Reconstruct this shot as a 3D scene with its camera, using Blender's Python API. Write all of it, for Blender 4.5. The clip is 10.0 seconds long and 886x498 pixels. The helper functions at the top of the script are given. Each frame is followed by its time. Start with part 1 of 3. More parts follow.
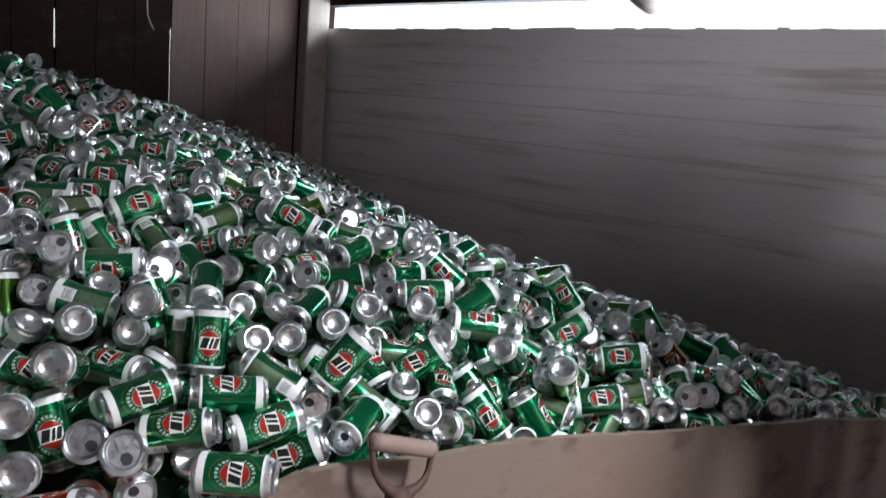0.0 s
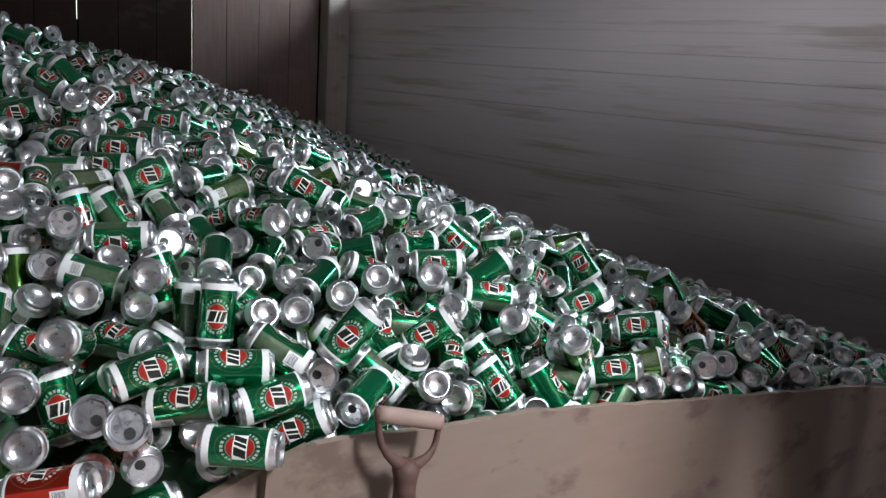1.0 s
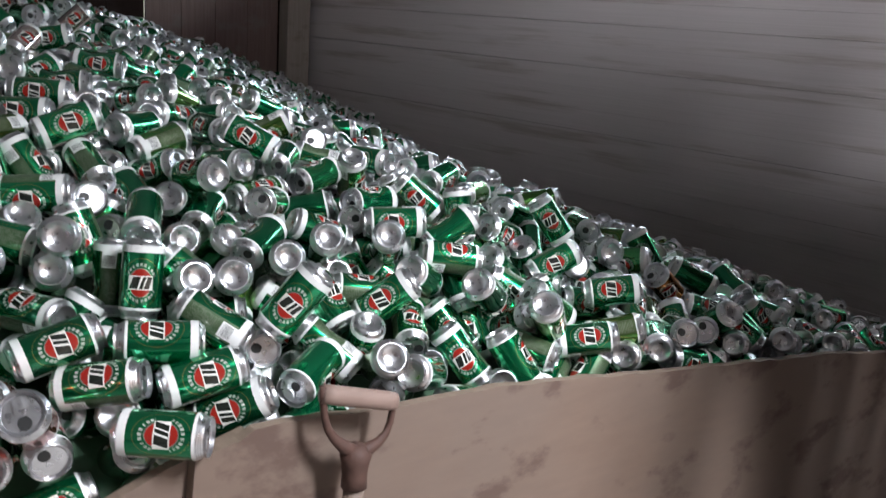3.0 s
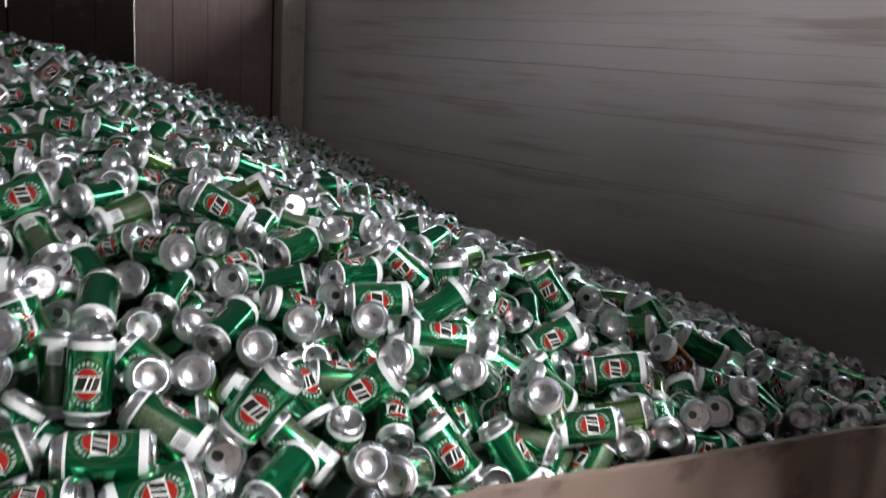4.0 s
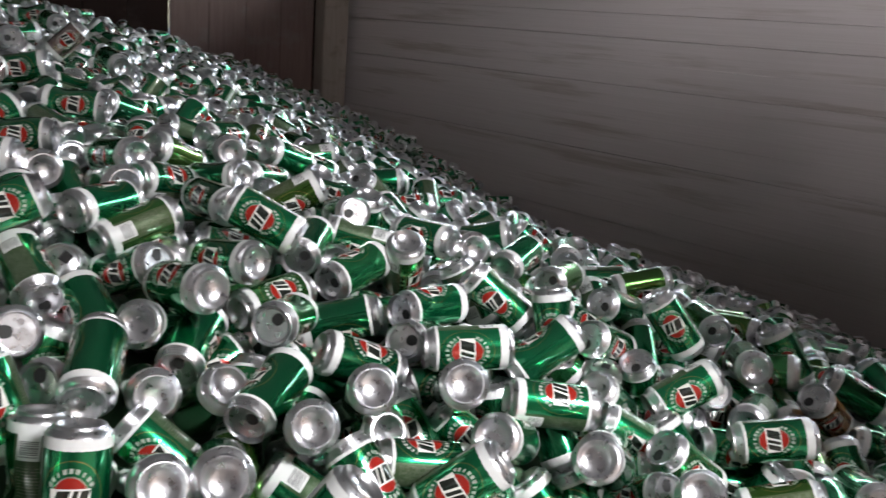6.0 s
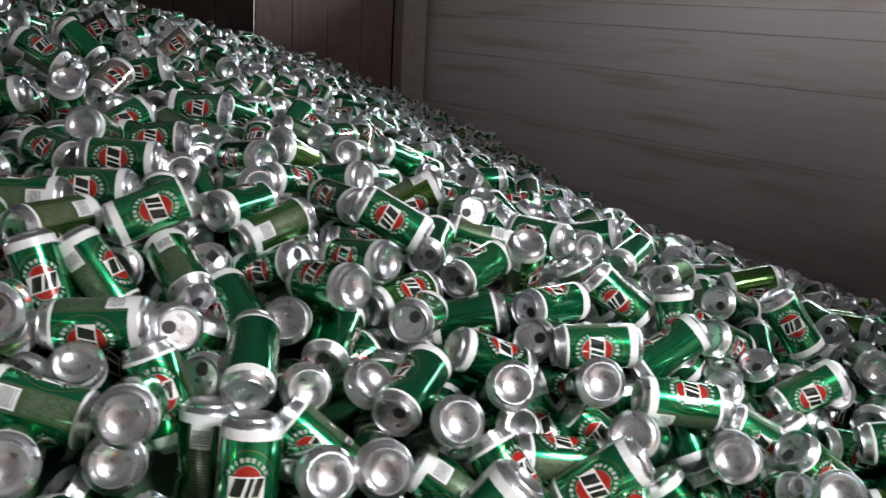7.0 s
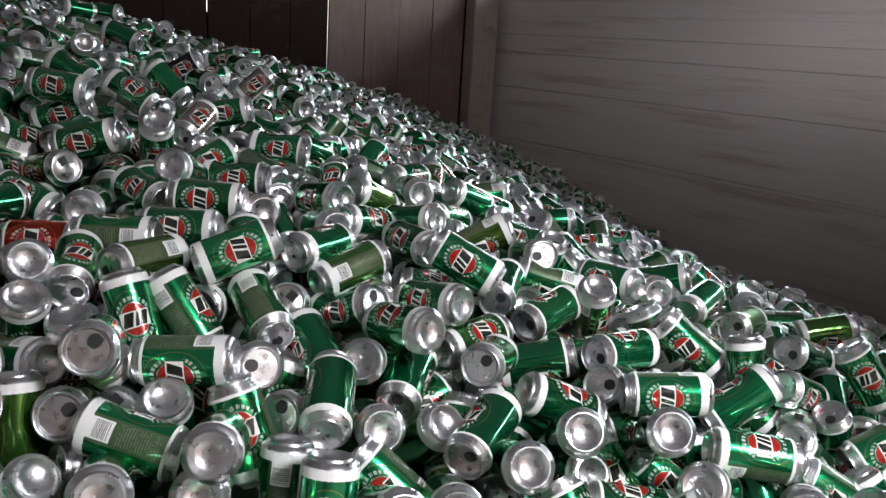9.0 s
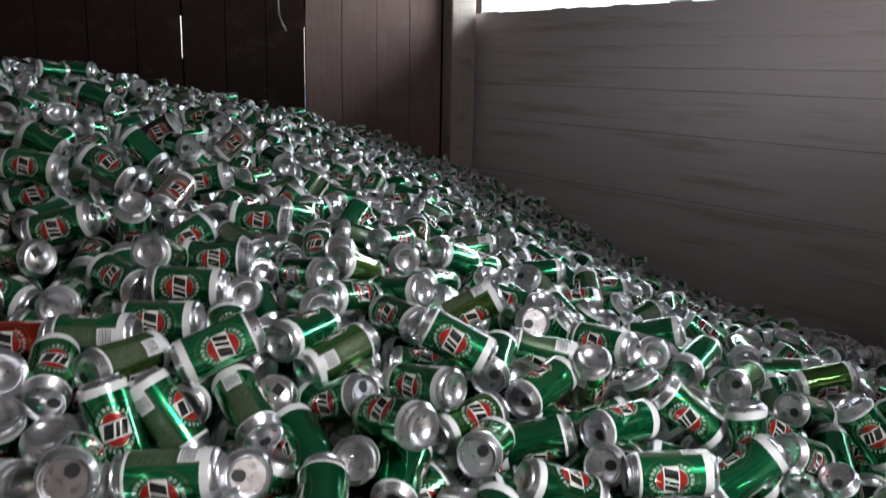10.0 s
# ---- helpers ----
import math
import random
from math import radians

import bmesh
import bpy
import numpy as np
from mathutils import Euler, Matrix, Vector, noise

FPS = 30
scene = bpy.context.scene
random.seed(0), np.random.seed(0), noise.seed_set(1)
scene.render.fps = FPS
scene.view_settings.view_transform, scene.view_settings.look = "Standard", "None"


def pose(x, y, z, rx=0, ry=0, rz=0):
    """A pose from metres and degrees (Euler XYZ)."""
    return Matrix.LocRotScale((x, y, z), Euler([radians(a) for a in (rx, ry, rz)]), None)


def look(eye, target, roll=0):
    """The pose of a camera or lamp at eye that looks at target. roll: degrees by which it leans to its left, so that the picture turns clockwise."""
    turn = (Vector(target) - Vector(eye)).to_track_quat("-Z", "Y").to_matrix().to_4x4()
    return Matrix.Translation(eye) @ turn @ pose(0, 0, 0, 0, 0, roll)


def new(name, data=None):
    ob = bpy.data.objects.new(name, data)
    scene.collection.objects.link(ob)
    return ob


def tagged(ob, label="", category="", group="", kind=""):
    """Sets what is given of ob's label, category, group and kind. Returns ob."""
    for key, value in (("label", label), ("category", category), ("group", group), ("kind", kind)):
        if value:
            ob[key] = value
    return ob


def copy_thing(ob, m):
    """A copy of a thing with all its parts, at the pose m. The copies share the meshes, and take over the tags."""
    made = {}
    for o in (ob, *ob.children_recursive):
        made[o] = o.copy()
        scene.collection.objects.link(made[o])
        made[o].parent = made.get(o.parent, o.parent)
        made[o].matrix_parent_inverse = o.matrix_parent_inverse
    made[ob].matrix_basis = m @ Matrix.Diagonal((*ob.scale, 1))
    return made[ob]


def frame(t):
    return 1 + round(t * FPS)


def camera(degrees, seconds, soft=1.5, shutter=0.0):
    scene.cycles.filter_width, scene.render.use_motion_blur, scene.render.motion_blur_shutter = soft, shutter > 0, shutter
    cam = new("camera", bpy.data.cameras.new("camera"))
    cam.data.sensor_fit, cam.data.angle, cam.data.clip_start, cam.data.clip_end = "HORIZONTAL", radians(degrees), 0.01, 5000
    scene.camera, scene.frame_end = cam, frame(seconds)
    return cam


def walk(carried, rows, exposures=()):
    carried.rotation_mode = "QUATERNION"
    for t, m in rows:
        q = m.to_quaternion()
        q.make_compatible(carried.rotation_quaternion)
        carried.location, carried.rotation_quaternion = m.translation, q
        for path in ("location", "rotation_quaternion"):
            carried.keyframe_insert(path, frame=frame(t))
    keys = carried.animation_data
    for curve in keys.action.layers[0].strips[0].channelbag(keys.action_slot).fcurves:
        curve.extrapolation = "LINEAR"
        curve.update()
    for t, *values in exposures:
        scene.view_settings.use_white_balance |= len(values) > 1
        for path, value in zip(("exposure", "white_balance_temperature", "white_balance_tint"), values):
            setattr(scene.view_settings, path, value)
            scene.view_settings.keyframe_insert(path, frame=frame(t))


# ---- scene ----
cam = camera(53.56, 10.0, soft=1.4, shutter=0.5)
PATH = [
    (0, (0.010, 0.013, 1.610), (-1.380, 1.411, 1.272), 4.46),
    (0.5, (0.040, 0.027, 1.603), (-1.384, 1.373, 1.205), 3.35),
    (1, (0.025, 0.060, 1.619), (-1.399, 1.400, 1.199), 3.48),
    (1.5, (0.004, 0.090, 1.617), (-1.393, 1.466, 1.222), 3.04),
    (2, (-0.060, 0.104, 1.621), (-1.401, 1.527, 1.200), 3.03),
    (2.2, (-0.091, 0.118, 1.628), (-1.432, 1.539, 1.200), 2.51),
    (3.5, (-0.090, 0.261, 1.562), (-1.450, 1.624, 1.021), 5.04),
    (4, (-0.193, 0.328, 1.628), (-1.565, 1.717, 1.195), 3.68),
    (4.5, (-0.400, 0.386, 1.605), (-1.684, 1.864, 1.196), 2.86),
    (5, (-0.542, 0.467, 1.595), (-1.753, 1.994, 1.146), 4.04),
    (5.5, (-0.598, 0.536, 1.589), (-1.839, 2.025, 1.096), 6.33),
    (5.7, (-0.574, 0.547, 1.615), (-1.899, 1.960, 1.116), 5.27),
    (6.8, (-0.594, 0.477, 1.614), (-2.079, 1.716, 1.103), 3.87),
    (7, (-0.616, 0.452, 1.623), (-2.118, 1.666, 1.103), 3.29),
    (7.5, (-0.645, 0.437, 1.658), (-2.150, 1.643, 1.125), 3.29),
    (8, (-0.625, 0.438, 1.669), (-2.197, 1.568, 1.166), 3.38),
    (8.5, (-0.589, 0.420, 1.646), (-2.177, 1.538, 1.168), 3.75),
    (9, (-0.608, 0.424, 1.649), (-2.209, 1.531, 1.189), 3.45),
    (9.5, (-0.631, 0.437, 1.674), (-2.229, 1.549, 1.216), 2.13),
    (10, (-0.658, 0.453, 1.730), (-2.251, 1.589, 1.318), 0.96),
]
walk(cam, [(t, look(eye, target, roll)) for t, eye, target, roll in PATH],
     exposures=[(0.0, 1.15, 6150, 9), (0.5, 1.25, 6150, 9), (2.0, 1.42, 6200, 9), (3.5, 1.45, 6350, 10), (4.0, 1.28, 6500, 11), (5.0, 1.4, 6650, 11), (7.0, 1.48, 6600, 11), (9.0, 1.5, 6550, 12), (10.0, 1.22, 6500, 12)])

# ---- world and light ----
world = bpy.data.worlds.new("sky")
scene.world = world
world.use_nodes = True
wn = world.node_tree
sky = wn.nodes.new("ShaderNodeTexSky")
sky.sky_type = "NISHITA"
sky.sun_disc = False
sky.sun_elevation, sky.sun_rotation = radians(48), radians(20)
wn.links.new(sky.outputs[0], wn.nodes["Background"].inputs[0])
wn.nodes["Background"].inputs[1].default_value = 0.15


def area(name, m, width, height, watts, colour):
    lamp = bpy.data.lights.new(name, "AREA")
    lamp.shape, lamp.size, lamp.size_y, lamp.energy, lamp.color = "RECTANGLE", width, height, watts, colour
    ob = new(name, lamp)
    ob.matrix_world = m
    return ob


WALL_Y, WALL_X = 4.46, -5.93          # grey wall across, dark wall along
SILL, LINTEL = 2.09, 2.27             # daylight gap over the grey wall
ROOF = 3.4                            # underside of the roof
SKYLIGHT = (0.5, 2.1, 1.1, 1.7)       # open roof panel behind the camera: x from, to, y from, to
gap = area("daylight_gap", look((-2.9, WALL_Y + 0.22, 2.18), (-2.9, 0.0, 2.0)), 6.0, 0.18, 40, (0.86, 0.95, 1.0))
gap.data.spread = radians(160)
area("daylight_roof", look((1.3, 1.4, ROOF + 0.02), (1.05, 2.9, 0.9)), 1.6, 0.55, 168, (0.955, 0.965, 1.0))


# ---- materials ----
def material(name):
    mat = bpy.data.materials.new(name)
    mat.use_nodes = True
    return mat, mat.node_tree, mat.node_tree.nodes["Principled BSDF"]


class Graph:
    """Short hand for shader arithmetic."""

    def __init__(self, tree):
        self.tree = tree

    def plug(self, socket, value):
        if isinstance(value, (int, float)):
            socket.default_value = value
        elif isinstance(value, tuple):
            socket.default_value = (*value, 1.0) if len(value) == 3 and len(socket.default_value) == 4 else value
        else:
            self.tree.links.new(value, socket)

    def math(self, op, a, b=0.0, c=0.0):
        n = self.tree.nodes.new("ShaderNodeMath")
        n.operation = op
        for s, v in zip(n.inputs, (a, b, c)):
            self.plug(s, v)
        return n.outputs[0]

    def add(self, a, b): return self.math("ADD", a, b)
    def sub(self, a, b): return self.math("SUBTRACT", a, b)
    def mul(self, a, b): return self.math("MULTIPLY", a, b)
    def less(self, a, b): return self.math("LESS_THAN", a, b)
    def more(self, a, b): return self.math("GREATER_THAN", a, b)
    def both(self, *some):
        out = some[0]
        for s in some[1:]:
            out = self.mul(out, s)
        return out
    def mag(self, a): return self.math("ABSOLUTE", a)

    def mix(self, f, a, b):
        n = self.tree.nodes.new("ShaderNodeMix")
        n.data_type = "RGBA"
        self.plug(n.inputs[0], f), self.plug(n.inputs[6], a), self.plug(n.inputs[7], b)
        return n.outputs[2]

    def blend(self, f, a, b):
        n = self.tree.nodes.new("ShaderNodeMix")
        self.plug(n.inputs[0], f), self.plug(n.inputs[2], a), self.plug(n.inputs[3], b)
        return n.outputs[0]

    def node(self, kind, **inputs):
        n = self.tree.nodes.new(kind)
        for k, v in inputs.items():
            self.plug(n.inputs[k.replace("_", " ")], v)
        return n

    def noise(self, scale, detail=4.0, vector=None, rough=0.55, stretch=None):
        n = self.node("ShaderNodeTexNoise", Scale=scale, Detail=detail, Roughness=rough)
        v = vector if vector is not None else self.tree.nodes.new("ShaderNodeTexCoord").outputs["Object"]
        if stretch:
            m = self.node("ShaderNodeMapping", Scale=stretch)
            self.tree.links.new(v, m.inputs[0])
            v = m.outputs[0]
        self.tree.links.new(v, n.inputs["Vector"])
        return n.outputs[0]

    def ramp(self, fac, *stops):
        n = self.tree.nodes.new("ShaderNodeValToRGB")
        e = n.color_ramp.elements
        while len(e) < len(stops):
            e.new(0.5)
        for k, (p, c) in zip(e, stops):
            k.position, k.color = p, (*c, 1)
        self.plug(n.inputs[0], fac)
        return n.outputs[0]

    def bump(self, height, strength, distance):
        n = self.node("ShaderNodeBump", Height=height, Strength=strength, Distance=distance)
        return n.outputs[0]


CAN_R, CAN_H = 0.033, 0.130


def printed_material(name, per_island, paint=None):
    """Lacquered can: green metal print, white jagged foot band, red round emblem on two sides, striped code patch."""
    mat, tree, bsdf = material(name)
    g = Graph(tree)
    uv = g.node("ShaderNodeSeparateXYZ")
    tree.links.new(tree.nodes.new("ShaderNodeTexCoord").outputs["UV"], uv.inputs[0])
    u, h = uv.outputs[0], g.mul(uv.outputs[1], CAN_H)
    if per_island:
        rnd = tree.nodes.new("ShaderNodeNewGeometry").outputs["Random Per Island"]
    else:
        rnd = tree.nodes.new("ShaderNodeObjectInfo").outputs["Random"]
    girth = 2 * math.pi * CAN_R
    # distance along the girth from the nearer of the two emblems
    a = g.mul(g.sub(g.math("FRACT", g.mul(u, 2.0)), 0.5), girth / 2 * 1.08)
    dh = g.mul(g.sub(h, 0.070), 1.08)
    r = g.math("SQRT", g.add(g.mul(a, a), g.mul(g.mul(dh, dh), 0.66)))
    turn = g.math("ARCTAN2", dh, a)
    disc = g.less(r, 0.0195)
    ring = g.both(g.less(r, 0.0208), g.more(r, 0.0195))
    panel = g.both(g.less(g.mag(dh), 0.0122), g.less(g.mag(a), 0.0214))
    lean = g.sub(a, g.mul(dh, 0.30))
    tall = g.less(g.mag(dh), 0.0104)
    mark1 = g.add(g.both(g.more(lean, -0.0178), g.less(lean, -0.0090), tall), g.both(g.more(lean, -0.0068), g.less(lean, -0.0012), tall))
    mark2 = g.both(g.more(lean, 0.0022), g.less(lean, 0.0165), tall)
    arc = g.both(g.more(r, 0.0232), g.less(r, 0.0278), g.more(g.mag(dh), 0.0125), g.more(g.add(g.math("SINE", g.mul(turn, 27.0)), g.mul(g.math("SINE", g.mul(turn, 61.0)), 0.8)), -0.1))
    line = g.both(g.more(r, 0.0338), g.less(r, 0.0345), g.less(h, 0.108))
    zig = g.mul(g.math("PINGPONG", g.mul(u, girth), 0.004), 0.18)
    foot = g.math("MAXIMUM", g.less(h, g.add(0.0215, zig)), g.more(h, 0.1103))
    bare = g.math("MAXIMUM", g.less(h, 0.0095), g.more(h, 0.1148))
    # code patch between the emblems on one side
    side = g.sub(g.mul(u, girth), girth / 2)
    patch = g.both(g.less(g.mag(side), 0.0125), g.less(h, 0.049), g.more(h, 0.016))
    stripes = g.both(patch, g.less(g.mag(side), 0.0105), g.less(h, 0.046), g.more(h, 0.028),
                     g.more(g.add(g.math("SINE", g.mul(h, 4200.0)), g.math("SINE", g.mul(h, 2700.0))), 0.1))
    if paint:
        base = paint
    else:
        base = g.ramp(rnd, (0.0, (0.006, 0.265, 0.102)), (0.3, (0.005, 0.160, 0.060)), (0.55, (0.008, 0.320, 0.122)), (0.75, (0.006, 0.190, 0.066)), (0.88, (0.012, 0.350, 0.135)), (0.96, (0.080, 0.215, 0.035)))
    # dull olive panel of small print running up from the code patch
    panel2 = g.both(g.less(g.mag(side), 0.0165), g.less(h, 0.113), g.more(h, 0.020))
    rule = g.both(panel2, g.more(g.math("SINE", g.mul(h, 1900.0)), 0.35), g.less(g.mag(side), 0.0135), g.more(g.noise(260.0, 2.0), 0.46), g.less(h, 0.104), g.more(h, 0.054))
    if not paint:
        base = g.mix(g.mul(panel2, 0.85), base, (0.070, 0.085, 0.042))
        base = g.mix(g.mul(rule, 0.30), base, (0.45, 0.46, 0.38))
    scuff = g.noise(38.0, 5.0)
    base = g.mix(g.mul(g.more(scuff, 0.72), 0.35), base, (0.55, 0.57, 0.56))
    col = g.mix(line, base, (0.55, 0.45, 0.14))
    col = g.mix(g.mul(arc, 0.75), col, (0.62, 0.64, 0.58))
    col = g.mix(disc, col, (0.36, 0.022, 0.014))
    col = g.mix(ring, col, (0.72, 0.70, 0.62))
    col = g.mix(panel, col, (0.78, 0.77, 0.72))
    marks = g.math("MINIMUM", g.add(mark1, mark2), 1.0)
    col = g.mix(marks, col, (0.012, 0.016, 0.012))
    white = g.math("MAXIMUM", foot, patch)
    col = g.mix(white, col, (0.80, 0.80, 0.79))
    col = g.mix(stripes, col, (0.05, 0.05, 0.05))
    col = g.mix(bare, col, (0.80, 0.80, 0.81))
    ink = g.math("MINIMUM", g.add(g.add(g.mul(disc, 0.75), white), g.add(g.mul(arc, 0.7), panel)), 1.0)
    metal = g.math("MAXIMUM", g.sub(0.88, g.mul(ink, 0.86)), bare)
    metal = g.mul(metal, g.sub(1.0, g.mul(panel2, 0.55)))
    g.plug(bsdf.inputs["Base Color"], col)
    g.plug(bsdf.inputs["Metallic"], metal)
    g.plug(bsdf.inputs["Roughness"], g.add(g.add(0.10, g.mul(g.math("MAXIMUM", white, panel2), 0.20)), g.mul(g.noise(60.0, 3.0), 0.16)))
    bsdf.inputs["Coat Weight"].default_value = 0.8
    bsdf.inputs["Coat Roughness"].default_value = 0.035
    g.plug(bsdf.inputs["Normal"], g.bump(g.noise(30.0, 2.0), 0.16, 0.0025))
    return mat


def aluminium(name="aluminium"):
    """Thin bare sheet: scratched, smudged and slightly dinged."""
    mat, tree, bsdf = material(name)
    g = Graph(tree)
    smudge = g.noise(55.0, 5.0)
    g.plug(bsdf.inputs["Base Color"], g.mix(smudge, (0.50, 0.50, 0.515), (0.84, 0.84, 0.86)))
    bsdf.inputs["Metallic"].default_value = 1.0
    g.plug(bsdf.inputs["Roughness"], g.add(0.17, g.mul(g.noise(95.0, 4.0), 0.26)))
    dings = g.add(g.mul(g.noise(60.0, 2.0), 1.0), g.mul(g.noise(260.0, 3.0), 0.25))
    g.plug(bsdf.inputs["Normal"], g.bump(dings, 0.22, 0.0025))
    return mat


def plain(name, colour, rough=0.6, metal=0.0):
    mat, tree, bsdf = material(name)
    g = Graph(tree)
    dark = tuple(c * 0.6 for c in colour)
    g.plug(bsdf.inputs["Base Color"], g.mix(g.noise(9.0, 6.0), dark, colour))
    bsdf.inputs["Metallic"].default_value = metal
    g.plug(bsdf.inputs["Roughness"], g.add(rough - 0.1, g.mul(g.noise(40.0, 4.0), 0.2)))
    return mat


def timber(name, light, dark, stretch, rough=0.75, stain=(0.1, 0.08, 0.06), amount=0.0, relief=0.4, dust=0.0, spots=(1, 1, 1.6)):
    """Grain along one axis, blotched by stains and dust of their own shape."""
    mat, tree, bsdf = material(name)
    g = Graph(tree)
    grain = g.noise(14.0, 8.0, stretch=stretch, rough=0.65)
    col = g.mix(grain, dark, light)
    if dust:
        col = g.mix(g.mul(g.noise(2.2, 5.0), dust), col, (0.195, 0.163, 0.143))
    blotch = g.noise(5.0, 6.0, stretch=spots, rough=0.6)
    col = g.mix(g.mul(g.math("SMOOTH_MIN", g.math("MAXIMUM", g.mul(g.sub(blotch, 0.55), 9.0), 0.0), 1.0, 0.2), amount), col, stain)
    g.plug(bsdf.inputs["Base Color"], col)
    g.plug(bsdf.inputs["Roughness"], g.add(rough - 0.1, g.mul(grain, 0.2)))
    g.plug(bsdf.inputs["Normal"], g.bump(grain, relief, 0.004))
    return mat


M_PRINT = printed_material("green_lacquer", False)
M_PRINT_HEAP = printed_material("green_lacquer_heap", True)
M_RED = printed_material("red_lacquer", False, (0.55, 0.03, 0.01))
M_MAROON = printed_material("dark_lacquer", False, (0.035, 0.008, 0.018))
M_ORANGE = printed_material("orange_lacquer", False, (0.55, 0.20, 0.03))
M_PALE = printed_material("pale_lacquer", False, (0.55, 0.42, 0.40))
M_ALU = aluminium()
# near-black colour for the shade inside a can's opening
M_HOLE_SHADE = plain("hole_shade", (0.02, 0.02, 0.02), 0.5)
M_GREY = timber("grey_board", (0.67, 0.60, 0.60), (0.49, 0.43, 0.42), (0.10, 3, 9), 0.7, (0.31, 0.245, 0.20), 0.6, 0.12, 0.0, (0.14, 1, 2.4))
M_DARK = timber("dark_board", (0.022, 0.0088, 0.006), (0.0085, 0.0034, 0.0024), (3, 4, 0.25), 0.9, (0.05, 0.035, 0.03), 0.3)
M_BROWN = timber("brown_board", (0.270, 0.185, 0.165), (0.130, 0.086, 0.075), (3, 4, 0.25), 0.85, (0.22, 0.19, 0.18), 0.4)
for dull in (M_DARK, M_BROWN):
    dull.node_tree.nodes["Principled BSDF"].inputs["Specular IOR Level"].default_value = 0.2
M_POST = timber("post_timber", (0.42, 0.36, 0.32), (0.22, 0.17, 0.14), (6, 6, 0.3), 0.75, (0.12, 0.09, 0.07), 0.4)
M_PLY = timber("plywood", (0.215, 0.140, 0.100), (0.135, 0.082, 0.056), (3, 0.5, 3), 0.75, (0.095, 0.056, 0.044), 0.75, 0.12, 0.8, (1.6, 1.3, 2.2))
M_PLY_EDGE = timber("plywood_edge", (0.27, 0.205, 0.155), (0.13, 0.09, 0.065), (1, 1, 20), 0.8)
M_GRIP = timber("grip_wood", (0.31, 0.215, 0.18), (0.19, 0.125, 0.10), (4, 0.6, 4), 0.65, (0.2, 0.15, 0.12), 0.5, 0.2)
M_SHAFT = timber("shaft_wood", (0.215, 0.155, 0.120), (0.135, 0.095, 0.072), (6, 6, 0.4), 0.65)
M_RUST = timber("rusty_steel", (0.115, 0.055, 0.040), (0.050, 0.026, 0.020), (3, 3, 3), 0.7, (0.25, 0.2, 0.18), 0.3)
M_FLOOR = timber("concrete", (0.34, 0.32, 0.30), (0.22, 0.21, 0.20), (1, 1, 1), 0.85, (0.12, 0.1, 0.09), 0.5)
# roof and east wall stay unseen; pale so that they bounce fill light
M_ROOF = plain("bounce_roof_sheet", (0.64, 0.62, 0.63), 0.6)
M_EAST = timber("tan_bounce_board", (0.46, 0.37, 0.31), (0.30, 0.23, 0.19), (3, 4, 0.25), 0.8, (0.2, 0.16, 0.14), 0.3)
# dark green stands in for the shade among buried cans
M_CORE = plain("heap_gap_shade", (0.08, 0.15, 0.09), 0.5, 0.4)


# ---- building helpers ----
def mesh_object(name, bm, mat, parent=None, label="", smooth=False):
    me = bpy.data.meshes.new(name)
    bm.normal_update()
    bm.to_mesh(me)
    bm.free()
    for m in (mat if isinstance(mat, (list, tuple)) else [mat]):
        me.materials.append(m)
    if smooth:
        me.polygons.foreach_set("use_smooth", np.ones(len(me.polygons), bool))
    ob = new(name, me)
    if parent:
        ob.parent = parent
    if label:
        tagged(ob, label)
    return ob


def part(name, bm, mat, parent, label="", smooth=False):
    return mesh_object(name, bm, mat, parent, label, smooth)


def box(bm, lo, hi, bevel=0.0):
    c = [(a + b) / 2 for a, b in zip(lo, hi)]
    s = [abs(b - a) for a, b in zip(lo, hi)]
    got = bmesh.ops.create_cube(bm, size=1.0, matrix=Matrix.Translation(c) @ Matrix.Diagonal((*s, 1)))
    if bevel:
        edges = list({e for v in got["verts"] for e in v.link_edges})
        bmesh.ops.bevel(bm, geom=edges, offset=bevel, segments=2, affect="EDGES", profile=0.6)
    return bm


def boxed(name, lo, hi, mat, parent=None, bevel=0.004, label=""):
    return mesh_object(name, box(bmesh.new(), lo, hi, bevel), mat, parent, label)


def tube(bm, points, radius, sides=12, radii=None):
    """A round bar through the points, closed at both ends."""
    rings = []
    pts = [Vector(p) for p in points]
    up = Vector((0.13, 0.31, 0.94)).normalized()
    for n, p in enumerate(pts):
        d = (pts[min(n + 1, len(pts) - 1)] - pts[max(n - 1, 0)]).normalized()
        a = d.cross(up).normalized()
        b = d.cross(a)
        rr = radii[n] if radii else radius
        rings.append([bm.verts.new(p + rr * (math.cos(k * math.tau / sides) * a + math.sin(k * math.tau / sides) * b)) for k in range(sides)])
    for r0, r1 in zip(rings, rings[1:]):
        for k in range(sides):
            bm.faces.new((r0[k], r0[(k + 1) % sides], r1[(k + 1) % sides], r1[k]))
    bm.faces.new(rings[0][::-1])
    bm.faces.new(rings[-1])
    return bm


